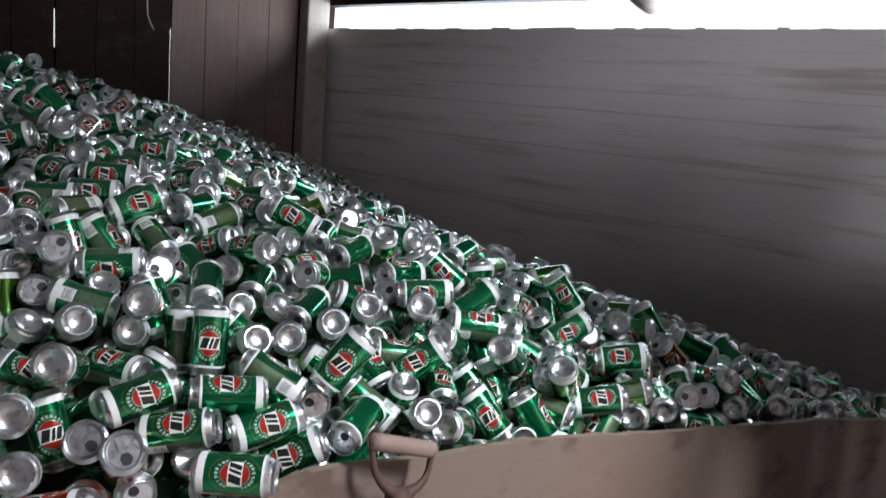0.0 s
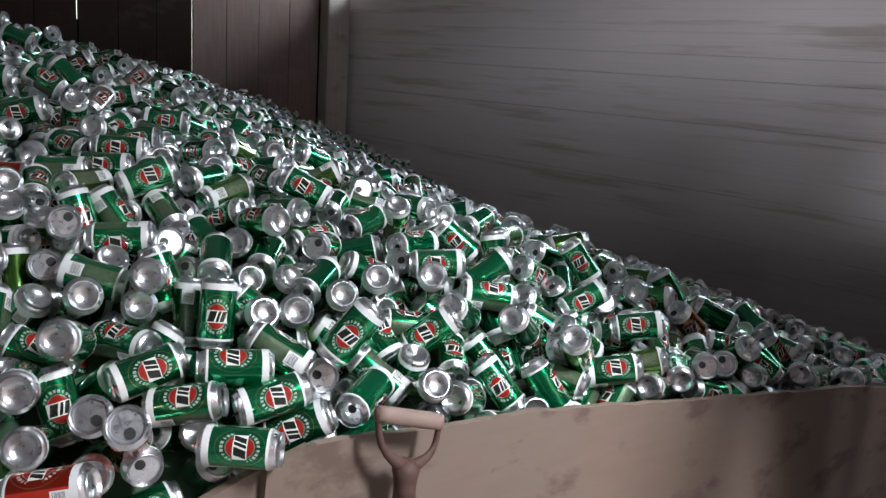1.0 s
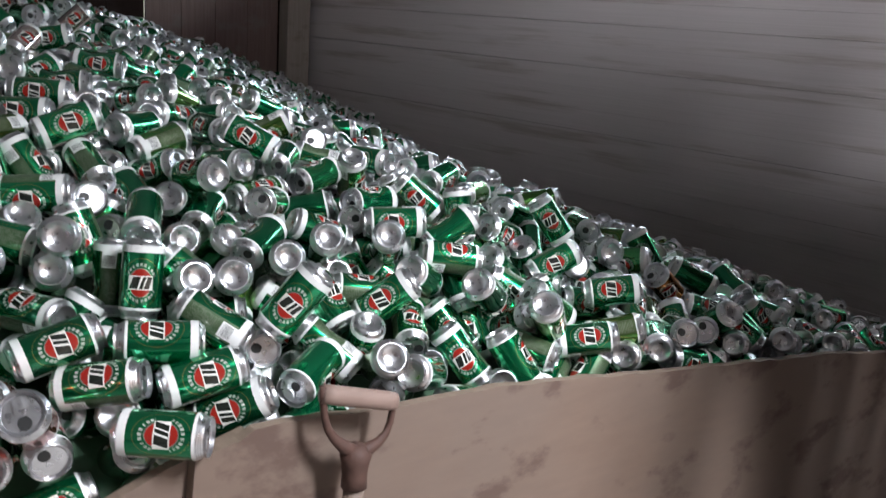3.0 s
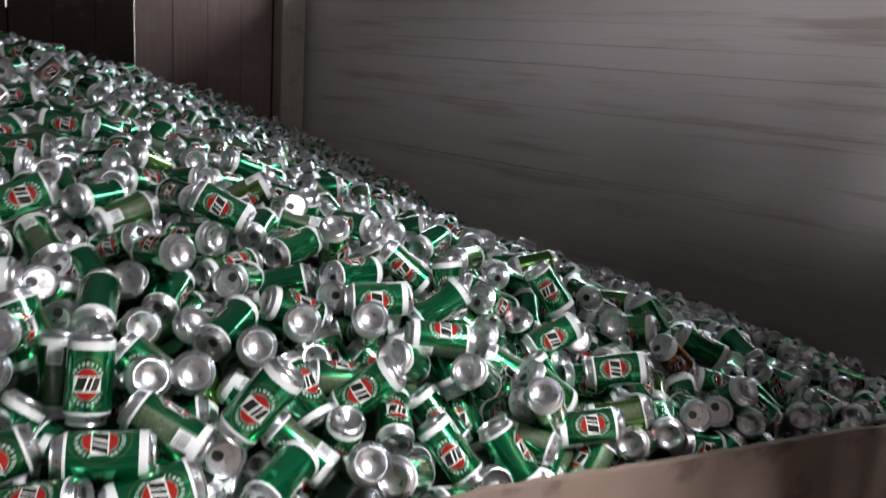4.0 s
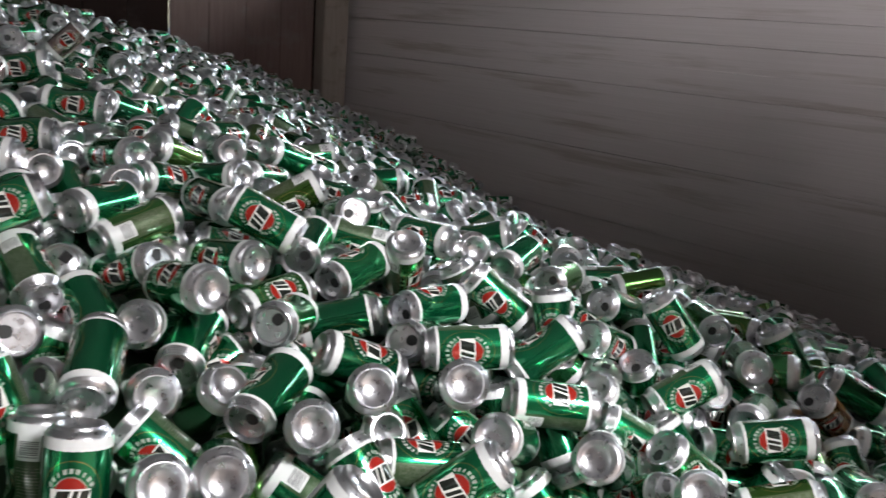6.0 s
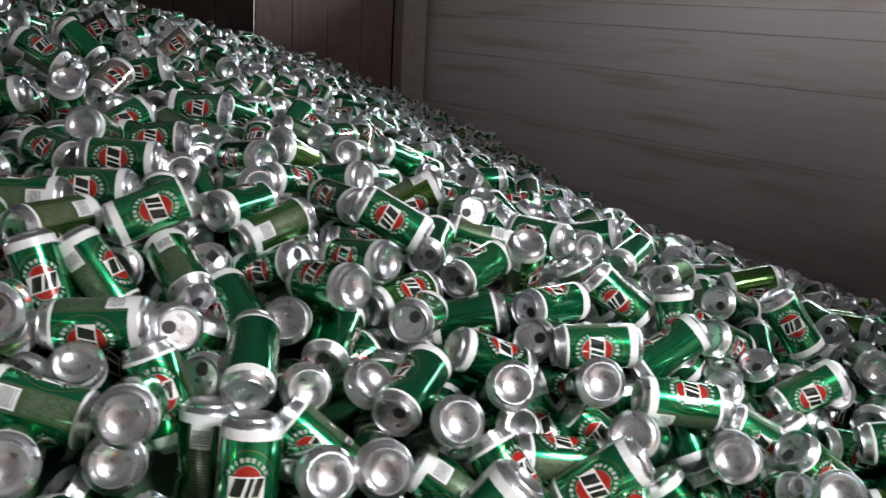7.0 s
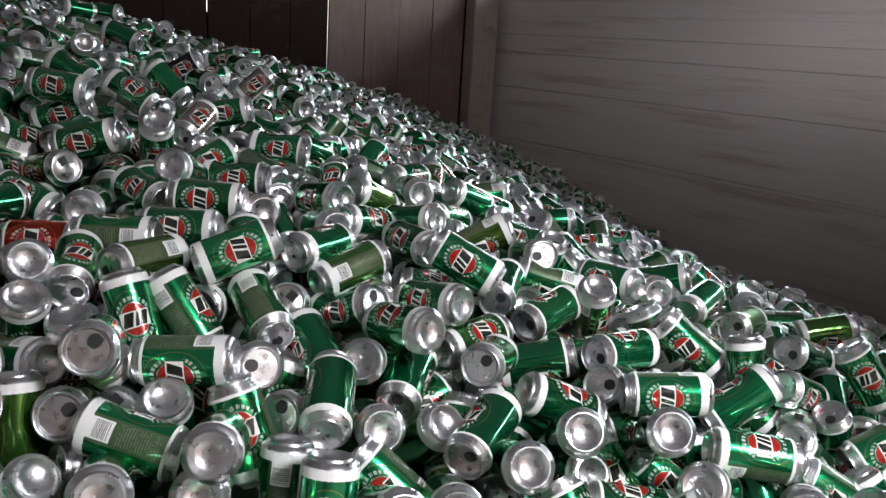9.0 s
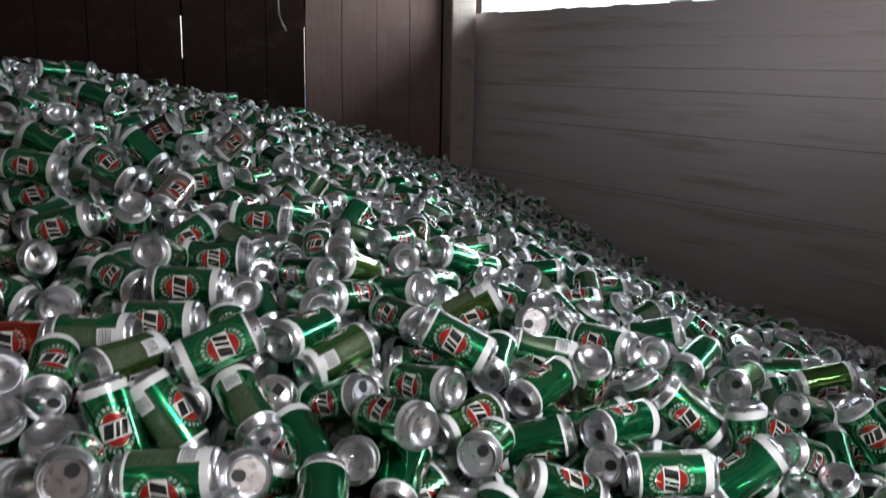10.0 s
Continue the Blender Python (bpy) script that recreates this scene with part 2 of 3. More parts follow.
# ---- the shed ----
def build_shed():
    floor = boxed("floor", (-6.3, -3.6, -0.12), (4.2, 5.0, 0.0), M_FLOOR, bevel=0)
    tagged(floor, "bare concrete floor of the shed", "floor", kind="structure")
    ground = mesh_object("ground", box(bmesh.new(), (-60, -60, -0.3), (60, 60, -0.13)), M_FLOOR)
    tagged(ground, "bare ground around the shed", "ground", kind="structure")

    wall = boxed("wall_north", (-6.2, WALL_Y + 0.02, 0.0), (3.4, WALL_Y + 0.10, SILL - 0.01), M_GREY, bevel=0)
    tagged(wall, "weathered grey wall of horizontal boards", "wall", kind="structure")
    rnd = random.Random(3)
    z = 0.0
    while z < SILL - 0.02:
        hgt = min(0.1235, SILL - z)
        plank = boxed("plank", (WALL_X + 0.02, WALL_Y - 0.006 * rnd.random(), z), (3.3, WALL_Y + 0.02, z + hgt), M_GREY, wall, 0.0025)
        plank.rotation_euler = (0, radians(rnd.uniform(-0.03, 0.03)), 0)
        z += 0.1235
    # frayed top edge
    bm = bmesh.new()
    for k in range(26):
        x = -5.85 + k * 0.33 + rnd.uniform(-0.1, 0.1)
        w = rnd.uniform(0.05, 0.22)
        box(bm, (x, WALL_Y + 0.004, SILL - 0.006), (x + w, WALL_Y + 0.016, SILL + rnd.uniform(0.003, 0.012)))
    tagged(mesh_object("trim_top", bm, M_GREY), "ragged upper edge of the grey wall", "trim", kind="structure")

    lintel = boxed("lintel", (-6.2, WALL_Y - 0.04, LINTEL), (3.4, WALL_Y + 0.10, 2.5), M_DARK, bevel=0.01)
    upper = boxed("wall_north_upper", (-6.2, WALL_Y + 0.02, 2.5), (3.4, WALL_Y + 0.10, ROOF), M_DARK, bevel=0)
    tagged(upper, "dark boarded wall above the beam", "wall", kind="structure")
    tagged(lintel, "dark timber beam over the daylight gap", "beam", kind="structure")
    log = mesh_object("roof_bracket", tube(bmesh.new(), [(-2.86, WALL_Y - 0.3, 2.33), (-2.88, WALL_Y - 0.1, 2.27), (-2.9, WALL_Y + 0.02, 2.245), (-2.9, WALL_Y + 0.10, 2.24)], 0.07, 14,
                                                    [0.075, 0.08, 0.075, 0.07]), M_POST, smooth=True)
    tagged(log, "round timber roof pole resting on the wall beam", "pole", kind="structure")

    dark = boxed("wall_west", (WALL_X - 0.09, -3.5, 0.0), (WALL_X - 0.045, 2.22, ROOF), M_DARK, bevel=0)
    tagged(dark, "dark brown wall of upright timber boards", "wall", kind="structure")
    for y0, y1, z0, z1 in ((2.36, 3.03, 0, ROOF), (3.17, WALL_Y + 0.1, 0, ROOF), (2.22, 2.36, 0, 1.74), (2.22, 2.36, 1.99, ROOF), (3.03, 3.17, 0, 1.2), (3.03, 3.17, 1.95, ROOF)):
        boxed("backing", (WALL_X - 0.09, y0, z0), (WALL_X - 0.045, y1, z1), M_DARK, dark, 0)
    y = 2.29 - 21 * 0.27
    k = 0
    while y < 4.15:
        lo = 0.006 if k in (21, 24) else 0.002
        hi = 0.006 if k in (20, 23) else 0.002
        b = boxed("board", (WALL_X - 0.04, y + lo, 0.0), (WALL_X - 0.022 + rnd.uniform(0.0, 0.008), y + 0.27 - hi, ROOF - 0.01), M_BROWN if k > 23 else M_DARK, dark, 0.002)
        y, k = y + 0.27, k + 1
    post = boxed("corner_post", (WALL_X - 0.02, 4.19, 0.0), (WALL_X + 0.10, 4.40, ROOF - 0.005), M_POST, bevel=0.012)
    tagged(post, "rough pale timber corner post", "post", kind="structure")

    x0, x1, y0, y1 = SKYLIGHT
    for n, (lo, hi) in enumerate((((-6.2, -3.6, ROOF), (x0, WALL_Y + 0.12, ROOF + 0.06)), ((x1, -3.6, ROOF), (3.5, WALL_Y + 0.12, ROOF + 0.06)),
                                  ((x0, -3.6, ROOF), (x1, y0, ROOF + 0.06)), ((x0, y1, ROOF), (x1, WALL_Y + 0.12, ROOF + 0.06)))):
        tagged(boxed("ceiling" if n == 0 else "ceiling_%d" % (n + 1), lo, hi, M_ROOF, bevel=0), "unseen sheet roof of the shed, pale to bounce light", "ceiling", kind="structure")
    # walls out of view, added to close the shed and reflect fill light
    south = boxed("wall_south", (-6.2, -3.65, 0.0), (3.4, -3.55, ROOF), M_GREY, bevel=0)
    tagged(south, "unseen grey timber wall added to bounce light", "wall", kind="structure")
    east = boxed("wall_east", (3.3, -3.5, 0.0), (3.4, WALL_Y + 0.1, ROOF), M_EAST, bevel=0)
    tagged(east, "unseen tan timber wall added to bounce light", "wall", kind="structure")
    # unseen beam, added to keep roof light off the heap's far crest
    beam = boxed("light_block_beam", (0.42, -1.2, 2.95), (0.52, 1.50, ROOF - 0.005), M_DARK, bevel=0.006)
    tagged(beam, "unseen dark beam added to block roof light", "beam", kind="structure")
    # partition out of view, added to cast shade on heap, board and grey wall
    # slats with gaps first, then a closed stretch, then boards stepping down to the grey wall
    bay = boxed("wall_bay", (-0.25, 1.93, 0.0), (-0.17, 2.03, ROOF - 0.01), M_DARK, bevel=0.003)
    for y0, y1, z0 in ((1.57, 1.595, 0.0), (1.64, 1.68, 0.0), (1.71, 1.80, 0.0), (1.81, 1.925, 1.5)):
        boxed("board", (-0.22, y0, z0), (-0.19, y1, ROOF - 0.01), M_DARK, bay, 0.003)
    for k in range(16):
        y0 = 2.04 + k * 0.15
        top = float(np.interp(y0, (2.04, 2.35, 2.63, 3.07, 3.5, 4.4), (2.78, 2.70, 2.64, 2.42, 2.22, 1.9))) + ((0.75, -0.42, 0.75, -0.42, 0.75)[k % 5] if k > 4 else 0.0)
        slot = 0 < k < 6
        if slot:
            boxed("board", (-0.25, y0 + 0.018, 0.0), (-0.22, y0 + 0.130, 1.498), M_DARK, bay, 0.003)
        boxed("board", (-0.25, y0, 1.5 if slot else 0.0), (-0.22, y0 + 0.146, top + rnd.uniform(-0.04, 0.04)), M_DARK, bay, 0.003)
    tagged(bay, "unseen dark timber partition added to shade heap and board", "wall", kind="structure")


build_shed()
string = mesh_object("string", tube(bmesh.new(), [(-5.90, 2.86, 2.45), (-5.88, 2.88, 2.18), (-5.90, 2.895, 2.02), (-5.89, 2.915, 1.96), (-5.90, 2.945, 1.92)], 0.006, 8), M_POST, smooth=True)
tagged(string, "frayed pale string hanging on the dark wall", "string")


BOARD_X, BOARD_Y, BOARD_SKEW = -1.10, 0.76, 0.15


def board_x(y):
    """Where the front of the retaining board stands."""
    return BOARD_X + BOARD_SKEW * (y - BOARD_Y)


def sheet(name, outline, back, thick, mats):
    """An upright sheet along the board line, its outline given in y and z."""
    bm = bmesh.new()
    f = [bm.verts.new((board_x(y) - back, y, z)) for y, z in outline]
    b = [bm.verts.new((board_x(y) - back - thick, y, z)) for y, z in outline]
    bm.faces.new(f)
    bm.faces.new(b[::-1])
    n = len(f)
    for k in range(n):
        q = bm.faces.new((f[k], b[k], b[(k + 1) % n], f[(k + 1) % n]))
        q.material_index = 1
    bmesh.ops.recalc_face_normals(bm, faces=bm.faces)
    return mesh_object(name, bm, mats)


def ragged(points, seed, amount):
    """The same edge with small chips and splinters."""
    rnd, out = random.Random(seed), []
    for (y0, z0), (y1, z1) in zip(points, points[1:]):
        n = max(1, int((y1 - y0) / 0.035))
        out += [(y0 + (y1 - y0) * k / n, z0 + (z1 - z0) * k / n + rnd.gauss(0, amount)) for k in range(n)]
    return out + [points[-1]]


TOP = [(0.765, 0.960), (0.80, 0.966), (0.828, 0.972), (0.85, 0.984), (0.90, 0.983), (1.08, 0.968), (1.34, 0.953), (1.46, 0.940), (1.82, 0.892), (2.42, 0.822), (2.6, 0.790), (3.2, 0.70), (4.42, 0.52)]
board = sheet("retaining_board", [(0.757, 0.0), (0.757, 0.90), (0.762, 0.965)] + ragged(TOP, 4, 0.0016) + [(4.42, 0.0)], 0.0, 0.018, [M_PLY, M_PLY_EDGE])
tagged(board, "stained dusty plywood sheet holding back the cans", "board")
low = sheet("retaining_board", [(-1.6, 0.0)] + ragged([(-1.6, 0.45), (0.2, 0.76), (0.64, 0.907), (0.70, 0.932), (0.85, 0.975)], 5, 0.002) + [(0.85, 0.0)], 0.021, 0.018, [M_PLY, M_PLY_EDGE])
tagged(low, "lower dusty plywood sheet with a sloping edge", "board")


# ---- shovel ----
def build_shovel():
    root = new("shovel")
    tagged(root, "old shovel with wooden D-grip leaning on the board", "shovel")
    gl, gr = Vector((-1.03, 0.927, 1.041)), Vector((-1.005, 1.047, 1.006))
    mid = (gl + gr) / 2
    foot = Vector((-0.975, 0.93, 0.0))
    down = (foot - mid).normalized()
    across = (gr - gl).normalized()
    grip = [gl + (gr - gl) * k / 8 for k in range(9)]
    part("grip", tube(bmesh.new(), grip, 0.015, 16, [0.0142, 0.0150, 0.0152, 0.0150, 0.0148, 0.0150, 0.0152, 0.0150, 0.0142]), M_GRIP, root, "worn pale wooden grip", True)
    # two straps from the grip's ends, bending inwards into a web over the socket
    for side in (-1, 1):
        end = mid + across * side * 0.0615
        pts = [end - down * 0.012, end + down * 0.012, end + down * 0.034 - across * side * 0.003, end + down * 0.054 - across * side * 0.010,
               end + down * 0.068 - across * side * 0.022, end + down * 0.079 - across * side * 0.038, mid + down * 0.088 + across * side * 0.004]
        part("arm", tube(bmesh.new(), pts, 0.006, 10, [0.0075, 0.006, 0.0058, 0.0062, 0.0078, 0.0105, 0.0135]), M_RUST, root, "rusty steel strap arm", True)
    neck = mid + down * 0.085
    part("socket", tube(bmesh.new(), [neck - down * 0.010, neck + down * 0.006, neck + down * 0.02, neck + down * 0.038, neck + down * 0.058], 0.02, 16, [0.014, 0.025, 0.0215, 0.0195, 0.0205]), M_RUST, root, "rusty steel socket", True)
    part("shaft", tube(bmesh.new(), [neck + down * 0.052, neck + down * 0.4, foot - down * 0.30], 0.0165, 14), M_SHAFT, root, "weathered pale wooden shaft", True)
    bm = bmesh.new()
    rows = []
    base = foot - down * 0.32
    for k in range(7):
        s = k / 6
        w = 0.10 * (1 - 0.75 * max(0, s - 0.6) / 0.4)
        rows.append([bm.verts.new(base + down * 0.31 * s + across * w * t + Vector((0.018 * (1 - t * t) + 0.02, 0, 0))) for t in (-1, -0.6, -0.2, 0.2, 0.6, 1)])
    for r0, r1 in zip(rows, rows[1:]):
        for a in range(5):
            bm.faces.new((r0[a], r0[a + 1], r1[a + 1], r1[a]))
    blade = part("blade", bm, M_RUST, root, "rusty steel blade", True)
    blade.modifiers.new("thick", "SOLIDIFY").thickness = 0.003


build_shovel()


# ---- the heap ----
SURFACE = [(0, 0, 1.299), (0, 1, -0.615), (0, 2, -0.344), (0, 3, 0.06), (0, 4, -0.04), (0, 5, 0.01), (0, 6, 0.064), (1, 0, -0.304),
           (1, 1, 0.083), (1, 2, -0.071), (1, 3, -0.078), (1, 4, 0.061), (1, 5, -0.018), (2, 0, 0.125), (2, 1, 0.203), (2, 2, 0.017),
           (2, 3, -0.047), (2, 4, -0.028), (3, 0, 0.051), (3, 1, 0.029), (3, 2, 0.025), (3, 3, 0.036), (4, 0, -0.2), (4, 1, 0.116),
           (4, 2, 0.024), (5, 0, -0.076), (5, 1, 0.062), (6, 0, 0.02)]


FOOT = ((-5.93, 0.93), (-5.0, 0.79), (-4.5, 0.66), (-3.7, 0.49), (-3.2, 0.43), (-2.5, 0.43), (-2.0, 0.39), (-1.5, 0.31), (-0.6, 0.20))


def slope_z(x, y):
    u, v = (x + 3) / 2, (y - 2) / 2
    z = sum(k * u**i * v**j for i, j, k in SURFACE)
    return z - 0.012 - 0.028 * min(1.0, max(0.0, (y - 1.7) / 0.8, (-1.9 - x) / 1.0))


def heap_z(x, y):
    """The slope, eased into the line along which the heap's foot meets the grey wall."""
    z = slope_z(x, y)
    if y > 2.5:
        w = min(1.0, (y - 2.5) / 1.9)
        w = w * w * (3 - 2 * w)
        foot = float(np.interp(x, [p[0] for p in FOOT], [p[1] for p in FOOT]))
        z += w * (foot - slope_z(x, 4.4))
    return max(0.04, z)


def heap_normal(x, y):
    e = 0.05
    return Vector((heap_z(x - e, y) - heap_z(x + e, y), heap_z(x, y - e) - heap_z(x, y + e), 2 * e)).normalized()


X_FAR, X_NEAR, Y_NEAR, Y_FAR = WALL_X + 0.05, -0.7, -0.3, WALL_Y - 0.045


# sheet below the cans, so gaps show its painted shade
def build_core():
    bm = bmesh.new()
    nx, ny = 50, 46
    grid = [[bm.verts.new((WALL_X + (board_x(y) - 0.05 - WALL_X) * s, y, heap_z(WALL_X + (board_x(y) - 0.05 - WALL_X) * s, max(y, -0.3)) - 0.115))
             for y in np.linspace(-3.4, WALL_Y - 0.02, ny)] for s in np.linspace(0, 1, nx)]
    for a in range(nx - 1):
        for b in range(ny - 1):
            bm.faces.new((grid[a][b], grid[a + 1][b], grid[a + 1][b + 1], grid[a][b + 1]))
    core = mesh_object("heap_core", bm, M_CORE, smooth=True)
    tagged(core, "dark green sheet under the cans, coloured as shaded gaps", "can heap", kind="stuff")


build_core()

# profile of a can from the dome's middle over foot, wall and neck to the lid's middle: radius, height
PROFILE = [(0.0, 0.0108), (0.008, 0.0102), (0.016, 0.0078), (0.0208, 0.0042), (0.0222, 0.0014), (0.0236, 0.0002), (0.0250, 0.0002), (0.0262, 0.0016),
           (0.0266, 0.0038), (0.0288, 0.0056), (0.0314, 0.0076), (0.0327, 0.0102), (0.033, 0.0135), (0.033, 0.046), (0.033, 0.084), (0.033, 0.1125),
           (0.0327, 0.1145), (0.0315, 0.1160), (0.0315, 0.1170), (0.0301, 0.1187), (0.0301, 0.1197), (0.0286, 0.1215), (0.0286, 0.1225), (0.0270, 0.1246),
           (0.0270, 0.1262), (0.0284, 0.1280), (0.0285, 0.1293), (0.0276, 0.1300), (0.0265, 0.1294), (0.0260, 0.1276), (0.0252, 0.1226), (0.0241, 0.1218),
           (0.0229, 0.1230), (0.0222, 0.1250), (0.0, 0.1250)]
BODY = (12, 16)       # rings of the printed wall
TEST_SPINE = (-0.046, 0.0, 0.046)


def ring_mesh(rings, sides, dent=None):
    """Revolved skin over the profile rings; u runs round, v along the height."""
    bm = bmesh.new()
    uv = bm.loops.layers.uv.new("UVMap")
    cols = []
    for r, z in rings:
        if r < 1e-6:
            cols.append([bm.verts.new((0, 0, z))] * sides)
            continue
        ring = []
        for k in range(sides):
            t = math.tau * k / sides
            p = Vector((r * math.cos(t), r * math.sin(t), z))
            ring.append(bm.verts.new(dent(p, t) if dent else p))
        cols.append(ring)
    for (r0, z0), c0, (r1, z1), c1 in zip(rings, cols, rings[1:], cols[1:]):
        for k in range(sides):
            j = (k + 1) % sides
            vs = [(c0[k], k, z0), (c0[j], k + 1, z0), (c1[j], k + 1, z1), (c1[k], k, z1)]
            if r0 < 1e-6:
                vs = [vs[0], vs[2], vs[3]]
            elif r1 < 1e-6:
                vs = vs[:3]
            f = bm.faces.new([v[0] for v in vs])
            f.smooth = True
            for loop, (_, c, z) in zip(f.loops, vs):
                loop[uv].uv = (c / sides, z / CAN_H)
    bmesh.ops.recalc_face_normals(bm, faces=bm.faces)
    for e in bm.edges:
        e.smooth = len(e.link_faces) < 2 or e.calc_face_angle(0.0) < radians(34)
    return bm


def dents(kind):
    """A few ways in which a can is knocked in."""
    if kind == 0:
        return None
    if kind == 1:
        spots = [(1.2, 0.06, 0.006, 0.022)]
    elif kind == 2:
        spots = [(4.0, 0.085, 0.009, 0.026), (2.2, 0.035, 0.004, 0.018)]
    else:
        spots = [(0.4, 0.05, 0.012, 0.024), (3.3, 0.095, 0.005, 0.02)]

    def move(p, t):
        out = p.copy()
        for a, z, deep, wide in spots:
            c = Vector((CAN_R * math.cos(a), CAN_R * math.sin(a), z))
            d2 = (p - c).length_squared / wide**2
            if d2 < 6:
                out -= Vector((math.cos(a), math.sin(a), 0)) * deep * math.exp(-d2)
        return out
    return move


def mouth_shape(bm, z):
    """The oval drinking hole of the lid, a flat disc coloured as the shade inside."""
    ring = [bm.verts.new((0.0118 + 0.0092 * math.cos(t), 0.0082 * math.sin(t), z)) for t in [math.tau * k / 16 for k in range(16)]]
    bm.faces.new(ring)
    return ring


def make_can(name, print_mat, kind, label, sides=36):
    root = new(name)
    tagged(root, label, "drink can", "cans on the heap")
    dent = dents(kind)
    part("body", ring_mesh(PROFILE[BODY[0] - 1:BODY[1] + 1], sides, dent), print_mat, root)
    part("base", ring_mesh(PROFILE[:BODY[0]], sides, dent), M_ALU, root, "bare aluminium domed base")
    lid = part("lid", ring_mesh(PROFILE[BODY[1]:], sides, None), M_ALU, root, "bare aluminium lid")
    bm = bmesh.new()
    mouth_shape(bm, 0.12545)
    part("mouth", bm, M_HOLE_SHADE, lid, "dark disc painted as the shaded drinking hole")
    bm = bmesh.new()
    tab = [(-0.019, 0.0045), (-0.0205, 0.0), (-0.019, -0.0045), (-0.012, -0.0068), (-0.002, -0.0062), (0.0035, -0.003), (0.0035, 0.003), (-0.002, 0.0062), (-0.012, 0.0068)]
    lo = [bm.verts.new((x, y, 0.1258)) for x, y in tab]
    hi = [bm.verts.new((x, y, 0.1272)) for x, y in tab]
    bm.faces.new(hi)
    bm.faces.new(lo[::-1])
    for k in range(len(tab)):
        bm.faces.new((lo[k], lo[(k + 1) % len(tab)], hi[(k + 1) % len(tab)], hi[k]))
    part("ring_pull", bm, M_ALU, lid, "aluminium ring pull")
    return root


def pose_of(centre, axis, spin):
    """The pose of a can whose middle and axis (foot to lid) are given, turned by spin degrees about the axis."""
    q = Vector(axis).normalized().to_track_quat("Z", "X")
    return Matrix.Translation(Vector(centre)) @ q.to_matrix().to_4x4() @ pose(0, 0, 0, 0, 0, spin) @ Matrix.Translation((0, 0, -CAN_H / 2))


class Packing:
    """Keeps cans from running through each other."""

    def __init__(self):
        self.cells, self.cans = {}, []

    def spots(self, c, a):
        return [c + a * s for s in TEST_SPINE]

    def free(self, c, a, gap):
        for p in self.spots(c, a):
            i, j, k = (int(math.floor(v / 0.07)) for v in p)
            for x in (i - 1, i, i + 1):
                for y in (j - 1, j, j + 1):
                    for z in (k - 1, k, k + 1):
                        for q in self.cells.get((x, y, z), ()):
                            if (p - q).length_squared < gap * gap:
                                return False
        return True

    def put(self, c, a, spin, kind):
        for p in self.spots(c, a):
            self.cells.setdefault(tuple(int(math.floor(v / 0.07)) for v in p), []).append(p)
        self.cans.append((c, a, spin, kind))


heap = Packing()


def settle(centre, axis, face, kind=0):
    """One can where it lies: its middle, its axis from foot to lid, and the way its emblem looks."""
    c, a = Vector(centre), Vector(axis).normalized()
    q = a.to_track_quat("Z", "X")
    local = q.inverted() @ Vector(face)
    heap.put(c, a, math.degrees(math.atan2(local.y, local.x)) - 90, kind)


settle((-1.646, 0.758, 1.237), (-0.56, -0.82, -0.06), (0.81, -0.53, -0.26))
settle((-1.265, 0.886, 1.088), (-0.67, -0.57, 0.47), (-0.06, -0.58, -0.81))
settle((-3.304, 0.880, 1.588), (-0.94, 0.31, 0.16), (0.09, 0.65, -0.75))
settle((-3.032, 0.916, 1.523), (0.60, 0.65, -0.46), (-0.20, -0.43, -0.88))
settle((-2.623, 0.809, 1.509), (-0.60, -0.79, 0.12), (0.80, -0.58, 0.13))
settle((-2.656, 0.819, 1.447), (0.45, 0.81, 0.38), (0.88, -0.48, -0.03))
settle((-2.359, 0.803, 1.427), (-0.50, -0.82, -0.27), (0.85, -0.53, 0.03))
settle((-2.669, 0.968, 1.491), (0.60, 0.64, -0.49), (0.70, -0.12, 0.70))
settle((-2.548, 1.072, 1.438), (0.63, -0.66, -0.40), (0.71, 0.30, 0.64), 4)
settle((-2.338, 0.926, 1.423), (-0.65, 0.18, -0.74), (0.71, -0.22, -0.68))
settle((-2.172, 0.924, 1.392), (-0.75, 0.58, -0.31), (-0.13, -0.59, -0.79))
settle((-2.488, 1.166, 1.407), (-0.80, 0.58, 0.16), (0.25, 0.55, -0.79))
settle((-2.708, 1.204, 1.447), (-0.52, -0.83, -0.22), (0.84, -0.54, 0.04))
settle((-2.377, 1.199, 1.403), (0.59, 0.80, -0.09), (0.80, -0.58, 0.15))
settle((-2.205, 1.035, 1.371), (0.58, 0.82, 0.00), (0.81, -0.57, 0.16))
settle((-3.065, 1.271, 1.498), (1.00, 0.08, -0.02), (-0.02, -0.00, -1.00))
settle((-2.107, 0.745, 1.350), (-0.93, 0.34, -0.09), (0.22, 0.37, -0.90))
settle((-2.162, 0.852, 1.360), (0.94, 0.29, -0.15), (0.33, -0.81, 0.48))
settle((-2.045, 0.926, 1.364), (-0.58, -0.81, 0.03), (0.80, -0.57, 0.20))
settle((-2.072, 1.020, 1.335), (-0.98, 0.11, -0.14), (-0.08, 0.40, 0.91))
settle((-1.966, 0.853, 1.335), (-0.57, -0.82, -0.01), (0.80, -0.56, 0.22))
settle((-1.820, 0.890, 1.329), (0.20, 0.92, 0.35), (0.92, -0.30, 0.25))
settle((-1.914, 0.622, 1.302), (-0.88, 0.14, -0.45), (-0.22, -0.97, 0.13))
settle((-1.896, 0.679, 1.305), (0.90, -0.34, -0.28), (0.35, 0.19, 0.92))
settle((-2.065, 0.668, 1.307), (-0.57, -0.82, -0.04), (0.80, -0.56, 0.22), 1)
